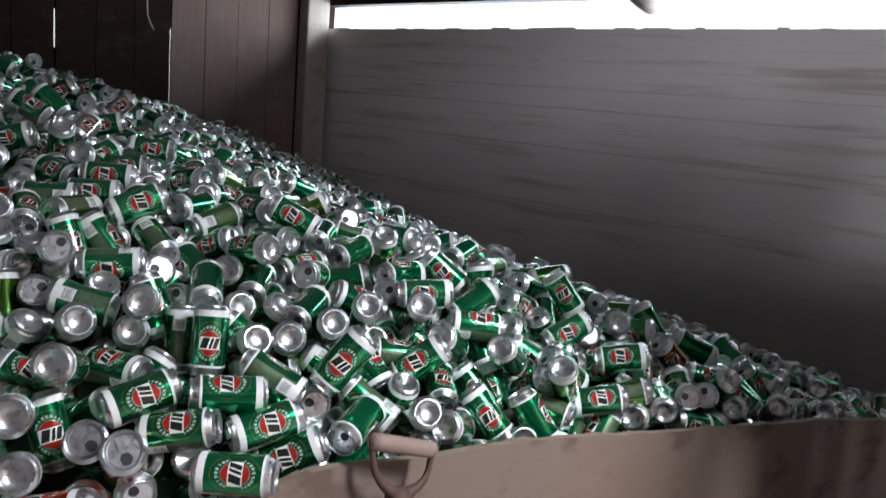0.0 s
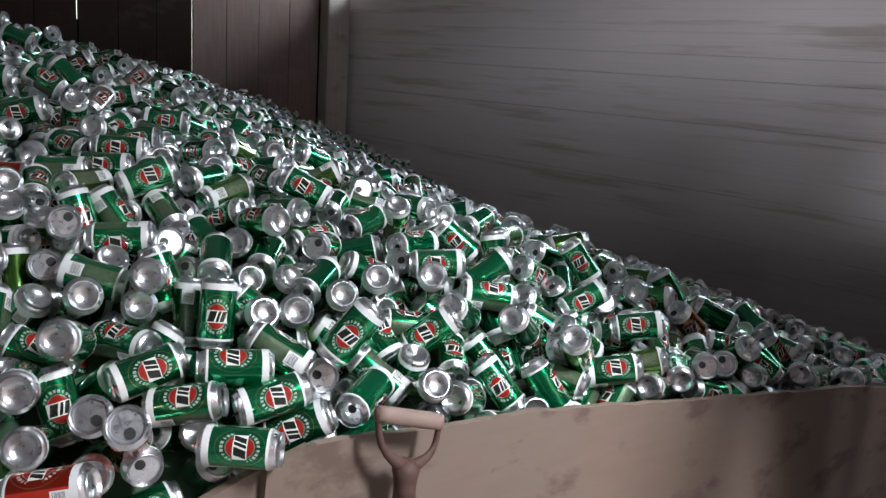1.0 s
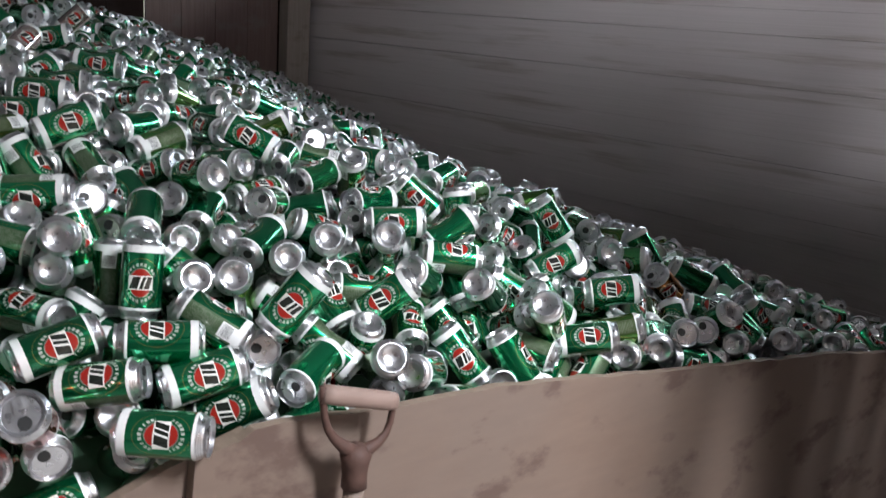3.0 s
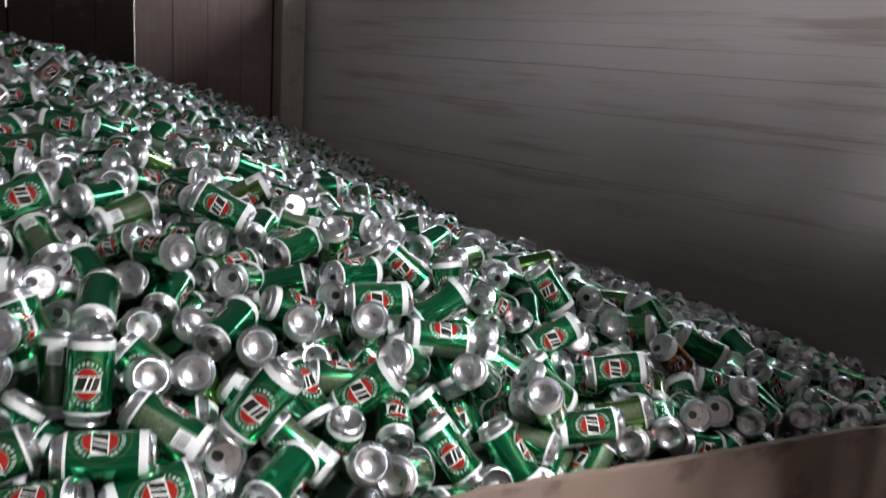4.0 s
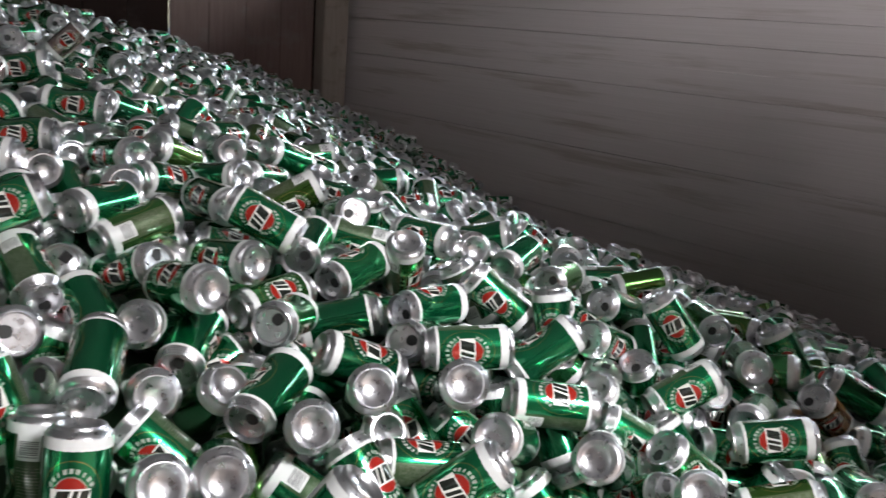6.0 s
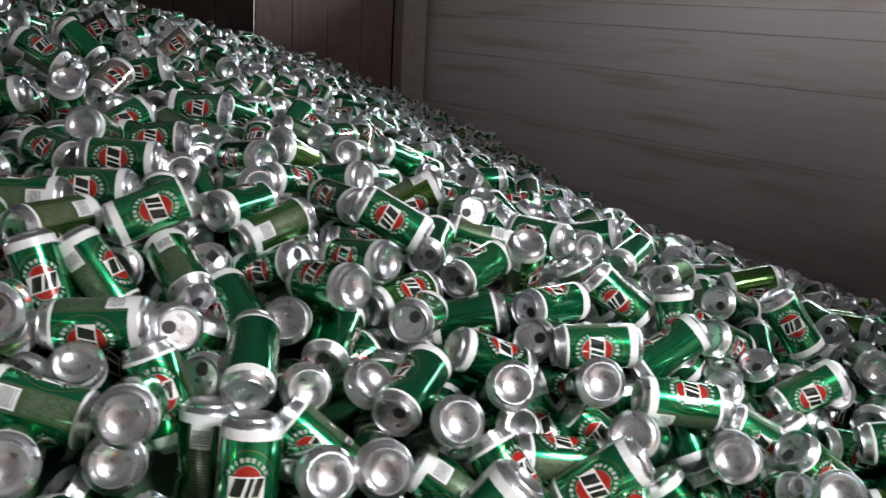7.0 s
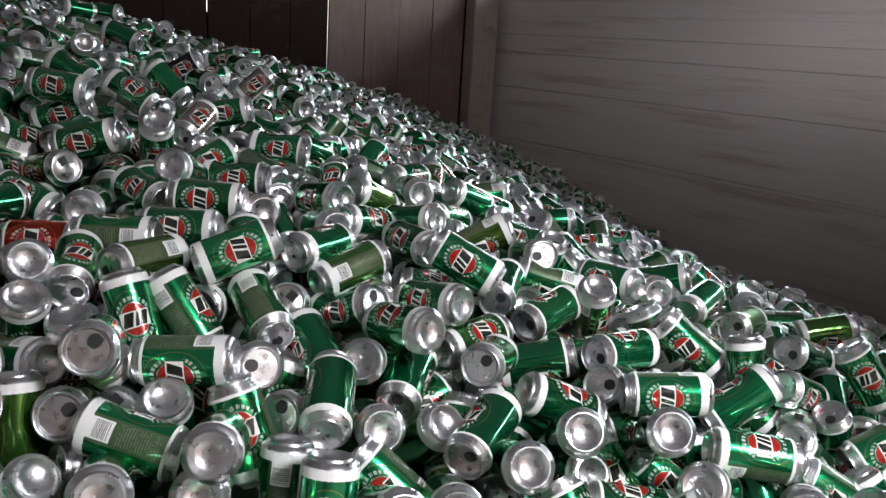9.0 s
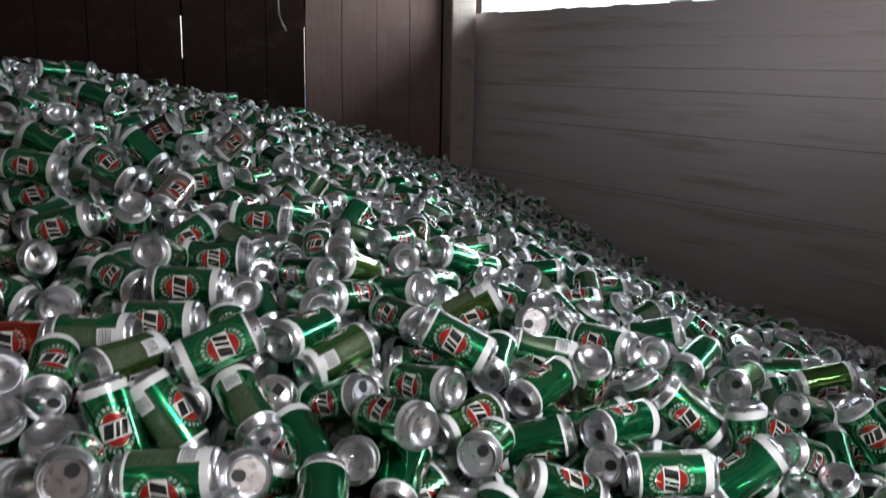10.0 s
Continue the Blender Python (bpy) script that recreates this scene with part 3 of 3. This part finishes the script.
settle((-1.965, 0.755, 1.330), (-0.57, -0.82, -0.02), (0.20, -0.11, -0.97))
settle((-1.878, 0.773, 1.311), (0.42, -0.91, 0.01), (0.56, 0.25, -0.79))
settle((-1.794, 0.734, 1.255), (0.39, 0.16, -0.91), (0.91, -0.25, 0.34))
settle((-1.786, 0.801, 1.256), (0.50, 0.37, -0.78), (0.53, 0.58, 0.61))
settle((-1.758, 0.904, 1.255), (0.92, -0.03, -0.38), (0.21, 0.87, 0.44))
settle((-1.850, 0.605, 1.246), (-0.60, 0.10, -0.79), (0.79, -0.10, -0.61))
settle((-1.648, 0.648, 1.275), (0.92, -0.30, 0.24), (-0.38, -0.71, 0.59))
settle((-1.860, 1.045, 1.313), (-0.46, 0.89, -0.01), (0.18, 0.08, -0.98))
settle((-1.777, 0.586, 1.221), (-0.92, -0.34, -0.18), (0.38, -0.87, -0.31))
settle((-1.680, 0.565, 1.173), (0.25, -0.05, -0.97), (0.03, -1.00, 0.06))
settle((-1.667, 0.620, 1.187), (0.89, -0.32, 0.33), (-0.45, -0.42, 0.79))
settle((-1.552, 0.666, 1.189), (0.61, 0.75, -0.25), (-0.27, 0.49, 0.83))
settle((-1.485, 0.616, 1.173), (-0.91, 0.25, -0.34), (0.39, 0.80, -0.45))
settle((-1.505, 0.731, 1.130), (-0.84, 0.37, -0.40), (0.53, 0.45, -0.71))
settle((-1.731, 0.710, 1.195), (-0.47, 0.64, -0.61), (0.57, 0.75, 0.34))
settle((-1.669, 0.856, 1.209), (0.93, -0.20, 0.30), (0.25, -0.24, -0.94))
settle((-1.625, 0.727, 1.169), (-0.60, 0.22, -0.77), (0.77, -0.14, -0.63))
settle((-1.556, 0.802, 1.170), (-0.40, -0.18, 0.90), (0.85, -0.44, 0.29))
settle((-1.481, 0.740, 1.197), (-0.85, 0.44, -0.29), (0.50, 0.50, -0.71))
settle((-1.480, 0.818, 1.119), (0.15, -0.20, -0.97), (0.60, 0.80, -0.07))
settle((-1.383, 0.825, 1.140), (0.17, -0.18, -0.97), (0.86, -0.46, 0.23))
settle((-1.587, 0.549, 1.125), (-0.67, -0.22, -0.71), (0.40, 0.70, -0.59))
settle((-2.088, 1.165, 1.345), (-0.98, -0.13, -0.17), (0.12, -0.99, 0.07))
settle((-1.972, 1.113, 1.320), (-0.97, 0.16, -0.17), (-0.11, 0.34, 0.93))
settle((-2.012, 1.212, 1.311), (-0.34, 0.92, -0.20), (0.74, 0.39, 0.56))
settle((-2.009, 1.317, 1.309), (-0.94, -0.29, -0.19), (-0.25, 0.20, 0.95))
settle((-1.891, 1.246, 1.297), (-1.00, -0.00, -0.01), (-0.00, -0.93, 0.37))
settle((-1.818, 1.080, 1.283), (-0.11, 0.96, 0.25), (-0.41, -0.28, 0.87))
settle((-1.743, 1.037, 1.243), (0.89, 0.30, 0.35), (0.29, -0.95, 0.07))
settle((-1.606, 1.054, 1.254), (-0.98, -0.06, -0.19), (-0.09, -0.70, 0.71))
settle((-1.705, 1.170, 1.249), (-0.97, -0.19, -0.17), (0.15, -0.96, 0.23))
settle((-1.754, 1.345, 1.241), (0.67, -0.73, -0.15), (-0.39, -0.52, 0.76))
settle((-1.737, 1.250, 1.298), (-0.60, -0.66, 0.45), (0.79, -0.56, 0.23))
settle((-1.922, 1.419, 1.283), (-0.41, -0.78, -0.48), (0.90, -0.24, -0.37))
settle((-1.864, 1.502, 1.259), (0.91, -0.35, 0.24), (0.29, 0.08, -0.95))
settle((-1.768, 1.465, 1.233), (-0.61, -0.75, 0.26), (0.53, -0.63, -0.57))
settle((-1.672, 1.381, 1.214), (0.22, -0.96, -0.16), (-0.23, -0.21, 0.95))
settle((-1.665, 1.481, 1.211), (-0.46, 0.37, -0.81), (0.88, 0.29, -0.37))
settle((-1.637, 1.021, 1.194), (-0.68, 0.62, -0.39), (0.06, -0.48, -0.88))
settle((-1.541, 0.907, 1.198), (-0.80, 0.49, 0.33), (0.42, 0.87, -0.26))
settle((-1.549, 0.976, 1.144), (-0.91, 0.27, -0.32), (-0.08, 0.64, 0.76))
settle((-1.596, 1.059, 1.176), (0.68, -0.69, -0.25), (-0.67, -0.72, 0.17))
settle((-1.527, 1.047, 1.120), (-0.76, -0.01, -0.65), (-0.57, -0.47, 0.68))
settle((-1.454, 1.092, 1.150), (0.48, -0.84, -0.26), (-0.47, -0.50, 0.73))
settle((-1.398, 1.112, 1.122), (-0.80, 0.43, -0.43), (-0.21, 0.46, 0.86))
settle((-1.407, 1.212, 1.138), (-0.73, 0.46, -0.50), (-0.57, -0.01, 0.82))
settle((-1.581, 1.194, 1.191), (0.63, -0.76, 0.17), (-0.67, -0.43, 0.61))
settle((-1.608, 1.306, 1.160), (0.52, 0.83, 0.22), (0.65, -0.21, -0.73))
settle((-1.558, 1.449, 1.173), (0.01, -1.00, 0.04), (0.10, 0.04, 0.99))
settle((-1.454, 0.954, 1.104), (-0.57, -0.54, 0.62), (0.76, -0.63, 0.15))
settle((-1.379, 0.904, 1.119), (-0.87, 0.23, -0.44), (-0.27, 0.54, 0.80))
settle((-1.350, 0.969, 1.126), (-0.83, 0.42, -0.37), (0.17, 0.82, 0.55))
settle((-1.743, 1.704, 1.197), (-0.85, 0.49, -0.21), (-0.00, 0.39, 0.92))
settle((-1.695, 1.802, 1.175), (-0.31, 0.94, 0.14), (0.87, 0.34, -0.36))
settle((-1.711, 1.968, 1.154), (-0.70, 0.72, -0.02), (0.66, 0.66, 0.37))
settle((-1.628, 1.855, 1.141), (0.33, -0.94, 0.08), (-0.70, -0.19, 0.69))
settle((-1.516, 1.561, 1.181), (-0.57, -0.54, 0.63), (0.66, -0.75, -0.05))
settle((-1.428, 1.605, 1.151), (0.26, -0.04, -0.96), (0.59, -0.79, 0.19))
settle((-1.517, 1.903, 1.106), (0.01, -0.95, 0.33), (0.31, 0.31, 0.90))
settle((-1.421, 1.743, 1.096), (0.06, -0.91, 0.40), (1.00, 0.04, -0.05))
settle((-1.605, 2.101, 1.099), (0.52, 0.83, 0.21), (0.74, -0.31, -0.60))
settle((-1.384, 1.888, 1.117), (-0.49, -0.36, 0.79), (0.65, -0.76, 0.05))
settle((-1.414, 1.396, 1.162), (-0.56, -0.82, -0.05), (0.81, -0.56, 0.18))
settle((-1.393, 1.544, 1.132), (-0.34, -0.74, -0.58), (-0.60, -0.31, 0.74))
settle((-1.344, 1.316, 1.145), (-0.69, 0.55, -0.47), (-0.50, 0.11, 0.86))
settle((-1.291, 1.447, 1.107), (0.59, 0.80, -0.09), (0.47, -0.25, 0.84))
settle((-1.278, 1.347, 1.087), (-0.37, 0.82, -0.44), (0.04, -0.46, -0.89))
settle((-1.371, 1.367, 1.046), (-0.57, -0.55, 0.61), (0.80, -0.55, 0.26))
settle((-1.267, 1.626, 1.015), (-0.60, -0.65, 0.47), (0.70, -0.71, -0.08))
settle((-1.337, 1.653, 1.041), (-0.08, 0.78, -0.61), (0.91, -0.19, -0.37))
settle((-1.276, 1.771, 1.054), (-0.41, -0.78, -0.47), (0.78, -0.57, 0.26))
settle((-1.249, 1.531, 1.031), (-0.43, 0.85, -0.30), (0.82, 0.23, -0.52))
settle((-1.513, 1.391, 1.139), (0.40, -0.86, 0.33), (-0.41, 0.16, 0.90), 2)
settle((-1.299, 2.025, 1.043), (-0.63, 0.76, -0.17), (0.43, 0.53, 0.73))
settle((-1.127, 1.800, 1.021), (-0.72, -0.67, -0.19), (0.54, -0.72, 0.44))
settle((-1.073, 1.741, 0.954), (0.70, 0.67, 0.27), (-0.53, 0.22, 0.82))
settle((-1.084, 1.519, 1.028), (-0.35, 0.68, -0.65), (-0.93, -0.30, 0.20))
settle((-1.177, 2.245, 0.968), (-0.77, -0.51, 0.40), (0.31, 0.26, 0.92))
settle((-1.067, 2.137, 0.926), (0.78, 0.60, -0.17), (0.50, -0.44, 0.75))
settle((-1.021, 2.226, 0.875), (0.72, 0.42, -0.55), (0.59, -0.79, 0.16))
settle((-1.174, 2.105, 0.972), (-0.09, -0.79, 0.61), (0.83, -0.40, -0.39), 3)
settle((-1.181, 1.435, 1.068), (-0.33, 0.80, -0.50), (-0.30, -0.59, -0.75))
settle((-1.251, 1.239, 1.068), (-0.49, -0.61, -0.62), (0.51, -0.78, 0.36))
settle((-1.217, 1.381, 0.990), (0.64, 0.30, -0.71), (0.68, -0.65, 0.34))
settle((-1.190, 1.544, 0.975), (0.82, -0.13, 0.56), (-0.21, -0.97, 0.08))
settle((-1.234, 1.706, 0.980), (0.57, 0.22, -0.79), (0.60, -0.77, 0.22))
settle((-1.312, 2.216, 1.010), (0.55, 0.19, -0.81), (0.50, -0.86, 0.14))
settle((-1.440, 2.100, 1.063), (0.82, -0.58, 0.02), (-0.20, -0.32, -0.93))
settle((-1.354, 0.545, 1.144), (-0.77, 0.54, -0.34), (0.09, -0.43, -0.90))
settle((-1.315, 0.458, 1.098), (-0.91, 0.37, -0.21), (0.41, 0.65, -0.63))
settle((-1.360, 0.530, 1.036), (0.37, 0.11, -0.92), (0.90, -0.31, 0.32))
settle((-1.313, 0.658, 1.082), (0.15, 0.95, 0.26), (0.89, -0.25, 0.38))
settle((-1.246, 0.785, 1.083), (-0.46, -0.89, 0.04), (0.40, -0.17, 0.90))
settle((-1.243, 0.693, 1.040), (0.65, 0.74, 0.18), (0.42, -0.54, 0.73))
settle((-1.190, 0.825, 1.038), (0.26, 0.94, 0.20), (0.85, -0.32, 0.41))
settle((-1.166, 0.863, 0.984), (-0.55, -0.71, -0.43), (0.65, -0.69, 0.31))
settle((-1.172, 1.014, 1.006), (0.39, -0.89, -0.22), (-0.76, -0.45, 0.47))
settle((-1.117, 0.723, 1.003), (0.69, 0.73, -0.01), (0.66, -0.62, 0.42))
settle((-1.317, 0.600, 0.934), (-0.34, -0.08, 0.94), (0.89, -0.34, 0.29))
settle((-1.310, 0.697, 0.959), (0.39, -0.79, 0.47), (-0.37, 0.34, 0.87))
settle((-1.239, 0.602, 0.984), (0.98, -0.15, -0.11), (-0.19, -0.79, -0.58))
settle((-1.212, 0.714, 0.933), (0.82, -0.08, 0.56), (0.54, 0.41, -0.73))
settle((-1.285, 0.462, 1.009), (-0.81, 0.45, -0.38), (0.31, -0.21, -0.93))
settle((-1.148, 0.441, 1.000), (-0.64, -0.74, -0.21), (0.18, 0.12, -0.98), 1)
settle((-1.248, 0.545, 1.047), (0.77, -0.41, 0.48), (-0.03, 0.74, 0.67), 1)
settle((-1.160, 0.561, 1.054), (0.76, -0.37, 0.54), (0.24, 0.93, 0.30), 1)
settle((-1.244, 0.540, 0.966), (-0.87, 0.41, -0.28), (0.49, 0.72, -0.49))
settle((-1.275, 0.975, 1.026), (0.89, -0.39, 0.24), (0.06, -0.40, -0.91))
settle((-1.196, 0.993, 1.125), (-0.31, -0.55, -0.78), (0.71, -0.67, 0.19))
settle((-1.231, 1.091, 1.010), (-0.66, -0.47, 0.59), (0.50, -0.86, -0.13))
settle((-1.091, 1.435, 0.954), (-0.53, -0.27, 0.81), (0.68, 0.44, 0.59))
settle((-1.060, 1.620, 0.967), (0.67, 0.72, 0.18), (0.53, -0.63, 0.57))
settle((-1.027, 1.936, 0.930), (0.70, -0.68, 0.22), (-0.06, -0.36, -0.93))
settle((-0.952, 2.332, 0.851), (-0.42, 0.88, -0.21), (0.83, 0.47, 0.31))
settle((-1.147, 1.148, 0.999), (-0.77, 0.42, -0.48), (-0.42, 0.24, 0.88))
settle((-1.203, 1.312, 0.923), (-0.64, 0.50, -0.58), (-0.76, -0.33, 0.56))
settle((-0.977, 2.132, 0.874), (-0.33, 0.91, -0.25), (0.80, 0.13, -0.59))
settle((-1.002, 2.007, 0.926), (0.44, -0.87, 0.24), (-0.80, -0.50, -0.33))
settle((-1.015, 2.091, 0.926), (-0.70, 0.28, -0.65), (-0.18, -0.96, -0.22))
settle((-1.034, 1.857, 0.921), (-0.61, 0.80, -0.01), (0.78, 0.60, 0.17))
settle((-1.119, 1.216, 0.972), (-0.42, 0.84, -0.35), (0.11, -0.33, -0.94))
settle((-4.138, 1.167, 1.686), (-0.32, 0.94, -0.10), (-0.17, -0.16, -0.97))
settle((-3.630, 1.196, 1.607), (0.60, 0.71, -0.36), (0.21, -0.57, -0.79))
settle((-3.257, 0.984, 1.573), (-0.97, -0.00, -0.25), (-0.21, -0.55, 0.81))
settle((-3.217, 1.260, 1.525), (0.40, 0.75, 0.53), (0.89, -0.45, -0.03), 2)
settle((-3.839, 1.384, 1.610), (0.91, -0.01, 0.41), (0.19, 0.89, -0.42))
settle((-2.973, 1.142, 1.500), (0.54, 0.51, -0.67), (0.14, -0.84, -0.53))
settle((-3.669, 1.549, 1.541), (0.54, 0.82, 0.19), (0.83, -0.55, 0.02))
settle((-3.552, 1.565, 1.525), (0.99, -0.03, -0.10), (-0.11, -0.28, -0.96))
settle((-3.247, 1.499, 1.484), (0.30, 0.67, 0.68), (0.90, -0.43, 0.03), 4)
settle((-3.067, 1.558, 1.440), (-0.99, -0.01, 0.15), (0.11, 0.64, 0.76))
settle((-2.191, 1.431, 1.330), (-0.95, 0.31, -0.09), (0.07, 0.46, 0.89))
settle((-2.119, 1.285, 1.336), (-0.35, 0.86, -0.38), (-0.23, -0.47, -0.85))
settle((-2.307, 1.485, 1.338), (-0.43, 0.90, -0.06), (0.89, 0.43, 0.17))
settle((-2.206, 1.590, 1.303), (-0.15, 0.92, -0.36), (-0.25, -0.39, -0.89))
settle((-1.766, 1.616, 1.222), (-0.97, -0.23, -0.01), (0.22, -0.95, 0.20))
settle((-4.366, 1.320, 1.686), (-0.59, -0.81, 0.04), (-0.14, 0.15, 0.98))
heap.known = len(heap.cans)


rng = random.Random(11)
KNOWN = {}
for c, *_ in heap.cans:
    for i in (-1, 0, 1):
        for j in (-1, 0, 1):
            KNOWN.setdefault((int(c.x // 0.1) + i, int(c.y // 0.1) + j), []).append(c)


def scatter(tries, low, high, gap, tilt, near_x=None, south=False):
    for _ in range(tries):
        x, y = rng.uniform(near_x or X_FAR, X_NEAR), (rng.uniform(-3.3, Y_NEAR) if south else rng.uniform(Y_NEAR, Y_FAR))
        n = heap_normal(x, max(y, -0.3))
        t = n.orthogonal().normalized()
        t.rotate(Matrix.Rotation(rng.uniform(0, math.tau), 3, n))
        up = rng.gauss(0, tilt)
        a = (t * math.cos(up) + n * math.sin(up)).normalized()
        base = Vector((x, y, heap_z(x, max(y, -0.3))))
        top = high
        if any((base - q).length_squared < 0.0085 for q in KNOWN.get((int(x // 0.1), int(y // 0.1)), ())):
            top = low + (high - low) * 0.5 - 0.012
        c = base + n * rng.uniform(min(low, top - 0.02), top)
        ends = [c + a * 0.062, c - a * 0.062]
        if any(e.x > board_x(e.y) - 0.062 or e.x < WALL_X + 0.04 or e.y > WALL_Y - 0.04 for e in ends):
            continue
        if heap.free(c, a, gap):
            heap.put(c, a, rng.uniform(0, 360), 0)


scatter(14000, -0.03, 0.02, 0.056, 0.28, -1.32)
scatter(44000, -0.035, 0.012, 0.057, 0.32)
scatter(40000, -0.055, -0.01, 0.053, 0.7)
scatter(45000, -0.085, -0.035, 0.050, 0.8)
scatter(25000, -0.03, 0.012, 0.052, 1.2)
scatter(30000, -0.07, 0.0, 0.048, 1.2, -2.2)
scatter(16000, -0.05, 0.0, 0.054, 0.7, south=True)
scatter(10000, -0.09, -0.04, 0.050, 0.8, south=True)

NEAR_Y, NEAR_X = (0.25, 2.35), -2.25     # the stretch nearest to the board, where cans are things of their own
GREEN = [make_can("beer_can", M_PRINT, k, lab) for k, lab in enumerate((
    "empty green and white aluminium beer can lying on the heap", "empty green beer can with a small dent on the heap",
    "empty green beer can knocked in near its lid", "crumpled empty green beer can lying on the heap"))]
OTHER = {1: make_can("drink_can", M_RED, 1, "empty red aluminium drink can on the heap"),
         2: make_can("drink_can", M_MAROON, 0, "empty dark maroon drink can on the heap"),
         3: make_can("drink_can", M_ORANGE, 2, "empty orange drink can on the heap"),
         4: make_can("drink_can", M_PALE, 0, "empty pale silver-pink drink can on the heap")}
used = set()
rest = []
things = 0
for index, (c, a, spin, kind) in enumerate(heap.cans):
    deep = c.z - heap_z(c.x, c.y)
    near = NEAR_Y[0] < c.y < NEAR_Y[1] and c.x > NEAR_X and deep > -0.06
    if index < heap.known or (near and things < 300):
        variant = rng.choice((0, 0, 0, 1, 1, 2, 3))
        source = OTHER[kind] if kind else GREEN[variant]
        m = pose_of(c, a, spin)
        if source in used:
            copy_thing(source, m)
        else:
            source.matrix_basis = m
            used.add(source)
        things += 1
    else:
        rest.append((c, a, spin))


def heap_mesh(name, cans, rings, sides, label):
    """Many cans joined into one heap."""
    count = len(rings)
    verts, faces, mats, uvs = [], [], [], []
    for r, z in rings:
        for k in range(sides):
            t = math.tau * k / sides
            verts.append((r * math.cos(t), r * math.sin(t), z - CAN_H / 2))
    for n in range(count - 1):
        z0, z1 = rings[n][1], rings[n + 1][1]
        body = z0 > 0.0095 and z1 < 0.1150 and min(rings[n][0], rings[n + 1][0]) > 0.0320
        for k in range(sides):
            j = (k + 1) % sides
            faces.append((n * sides + k, n * sides + j, (n + 1) * sides + j, (n + 1) * sides + k))
            mats.append(0 if body else 1)
            uvs += [(k / sides, z0 / CAN_H), ((k + 1) / sides, z0 / CAN_H), ((k + 1) / sides, z1 / CAN_H), (k / sides, z1 / CAN_H)]
    # lid hole: a flat face on the closed lid, its shade put into the colour
    first = len(verts)
    for k in range(4):
        t = math.tau * (k + 0.5) / 4
        verts.append((0.0115 + 0.0108 * math.cos(t), 0.0105 * math.sin(t), 0.1254 - CAN_H / 2))
    faces.append((first, first + 1, first + 2, first + 3))
    mats.append(2)
    uvs += [(0, 0)] * 4
    v, f, m, w = np.array(verts), np.array(faces), np.array(mats), np.array(uvs)
    big_v, big_f = np.empty((len(cans), len(v), 3)), np.empty((len(cans), len(f), 4), int)
    for n, (c, a, spin) in enumerate(cans):
        t = np.array(pose_of(c, a, spin) @ Matrix.Translation((0, 0, CAN_H / 2)))
        big_v[n] = v @ t[:3, :3].T + t[:3, 3]
        big_f[n] = f + n * len(v)
    me = bpy.data.meshes.new(name)
    me.vertices.add(big_v.size // 3)
    me.vertices.foreach_set("co", big_v.ravel())
    me.loops.add(big_f.size)
    me.loops.foreach_set("vertex_index", big_f.ravel())
    me.polygons.add(big_f.size // 4)
    me.polygons.foreach_set("loop_start", np.arange(0, big_f.size, 4))
    me.polygons.foreach_set("material_index", np.tile(m, len(cans)))
    me.polygons.foreach_set("use_smooth", np.ones(big_f.size // 4, bool))
    me.uv_layers.new(name="UVMap").data.foreach_set("uv", np.tile(w, (len(cans), 1)).ravel())
    me.update(calc_edges=True)
    for mat in (M_PRINT_HEAP, M_ALU, M_HOLE_SHADE):
        me.materials.append(mat)
    return tagged(new(name, me), label, "drink cans", kind="stuff")


FINE = [PROFILE[k] for k in (0, 2, 3, 5, 6, 8, 10, 12, 15, 16, 18, 20, 22, 24, 25, 27, 29, 31, 33)] + [(0.0005, 0.1250)]
FINE[0] = (0.0005, 0.0108)
ROUGH = [PROFILE[k] for k in (0, 3, 5, 11, 15, 16, 21, 24, 27, 31)] + [(0.0005, 0.1240)]
ROUGH[0] = (0.0005, 0.0108)
close = [k for k in rest if k[0].x > -3.3 and k[0].y > -0.3 and k[0].z - heap_z(k[0].x, k[0].y) > -0.06]
far = [k for k in rest if not (k[0].x > -3.3 and k[0].y > -0.3 and k[0].z - heap_z(k[0].x, k[0].y) > -0.06)]
heap_mesh("can_heap", close, FINE, 24, "heap of empty green beer cans piled loosely")
heap_mesh("can_heap", far, ROUGH, 16, "heap of empty green beer cans towards the walls")
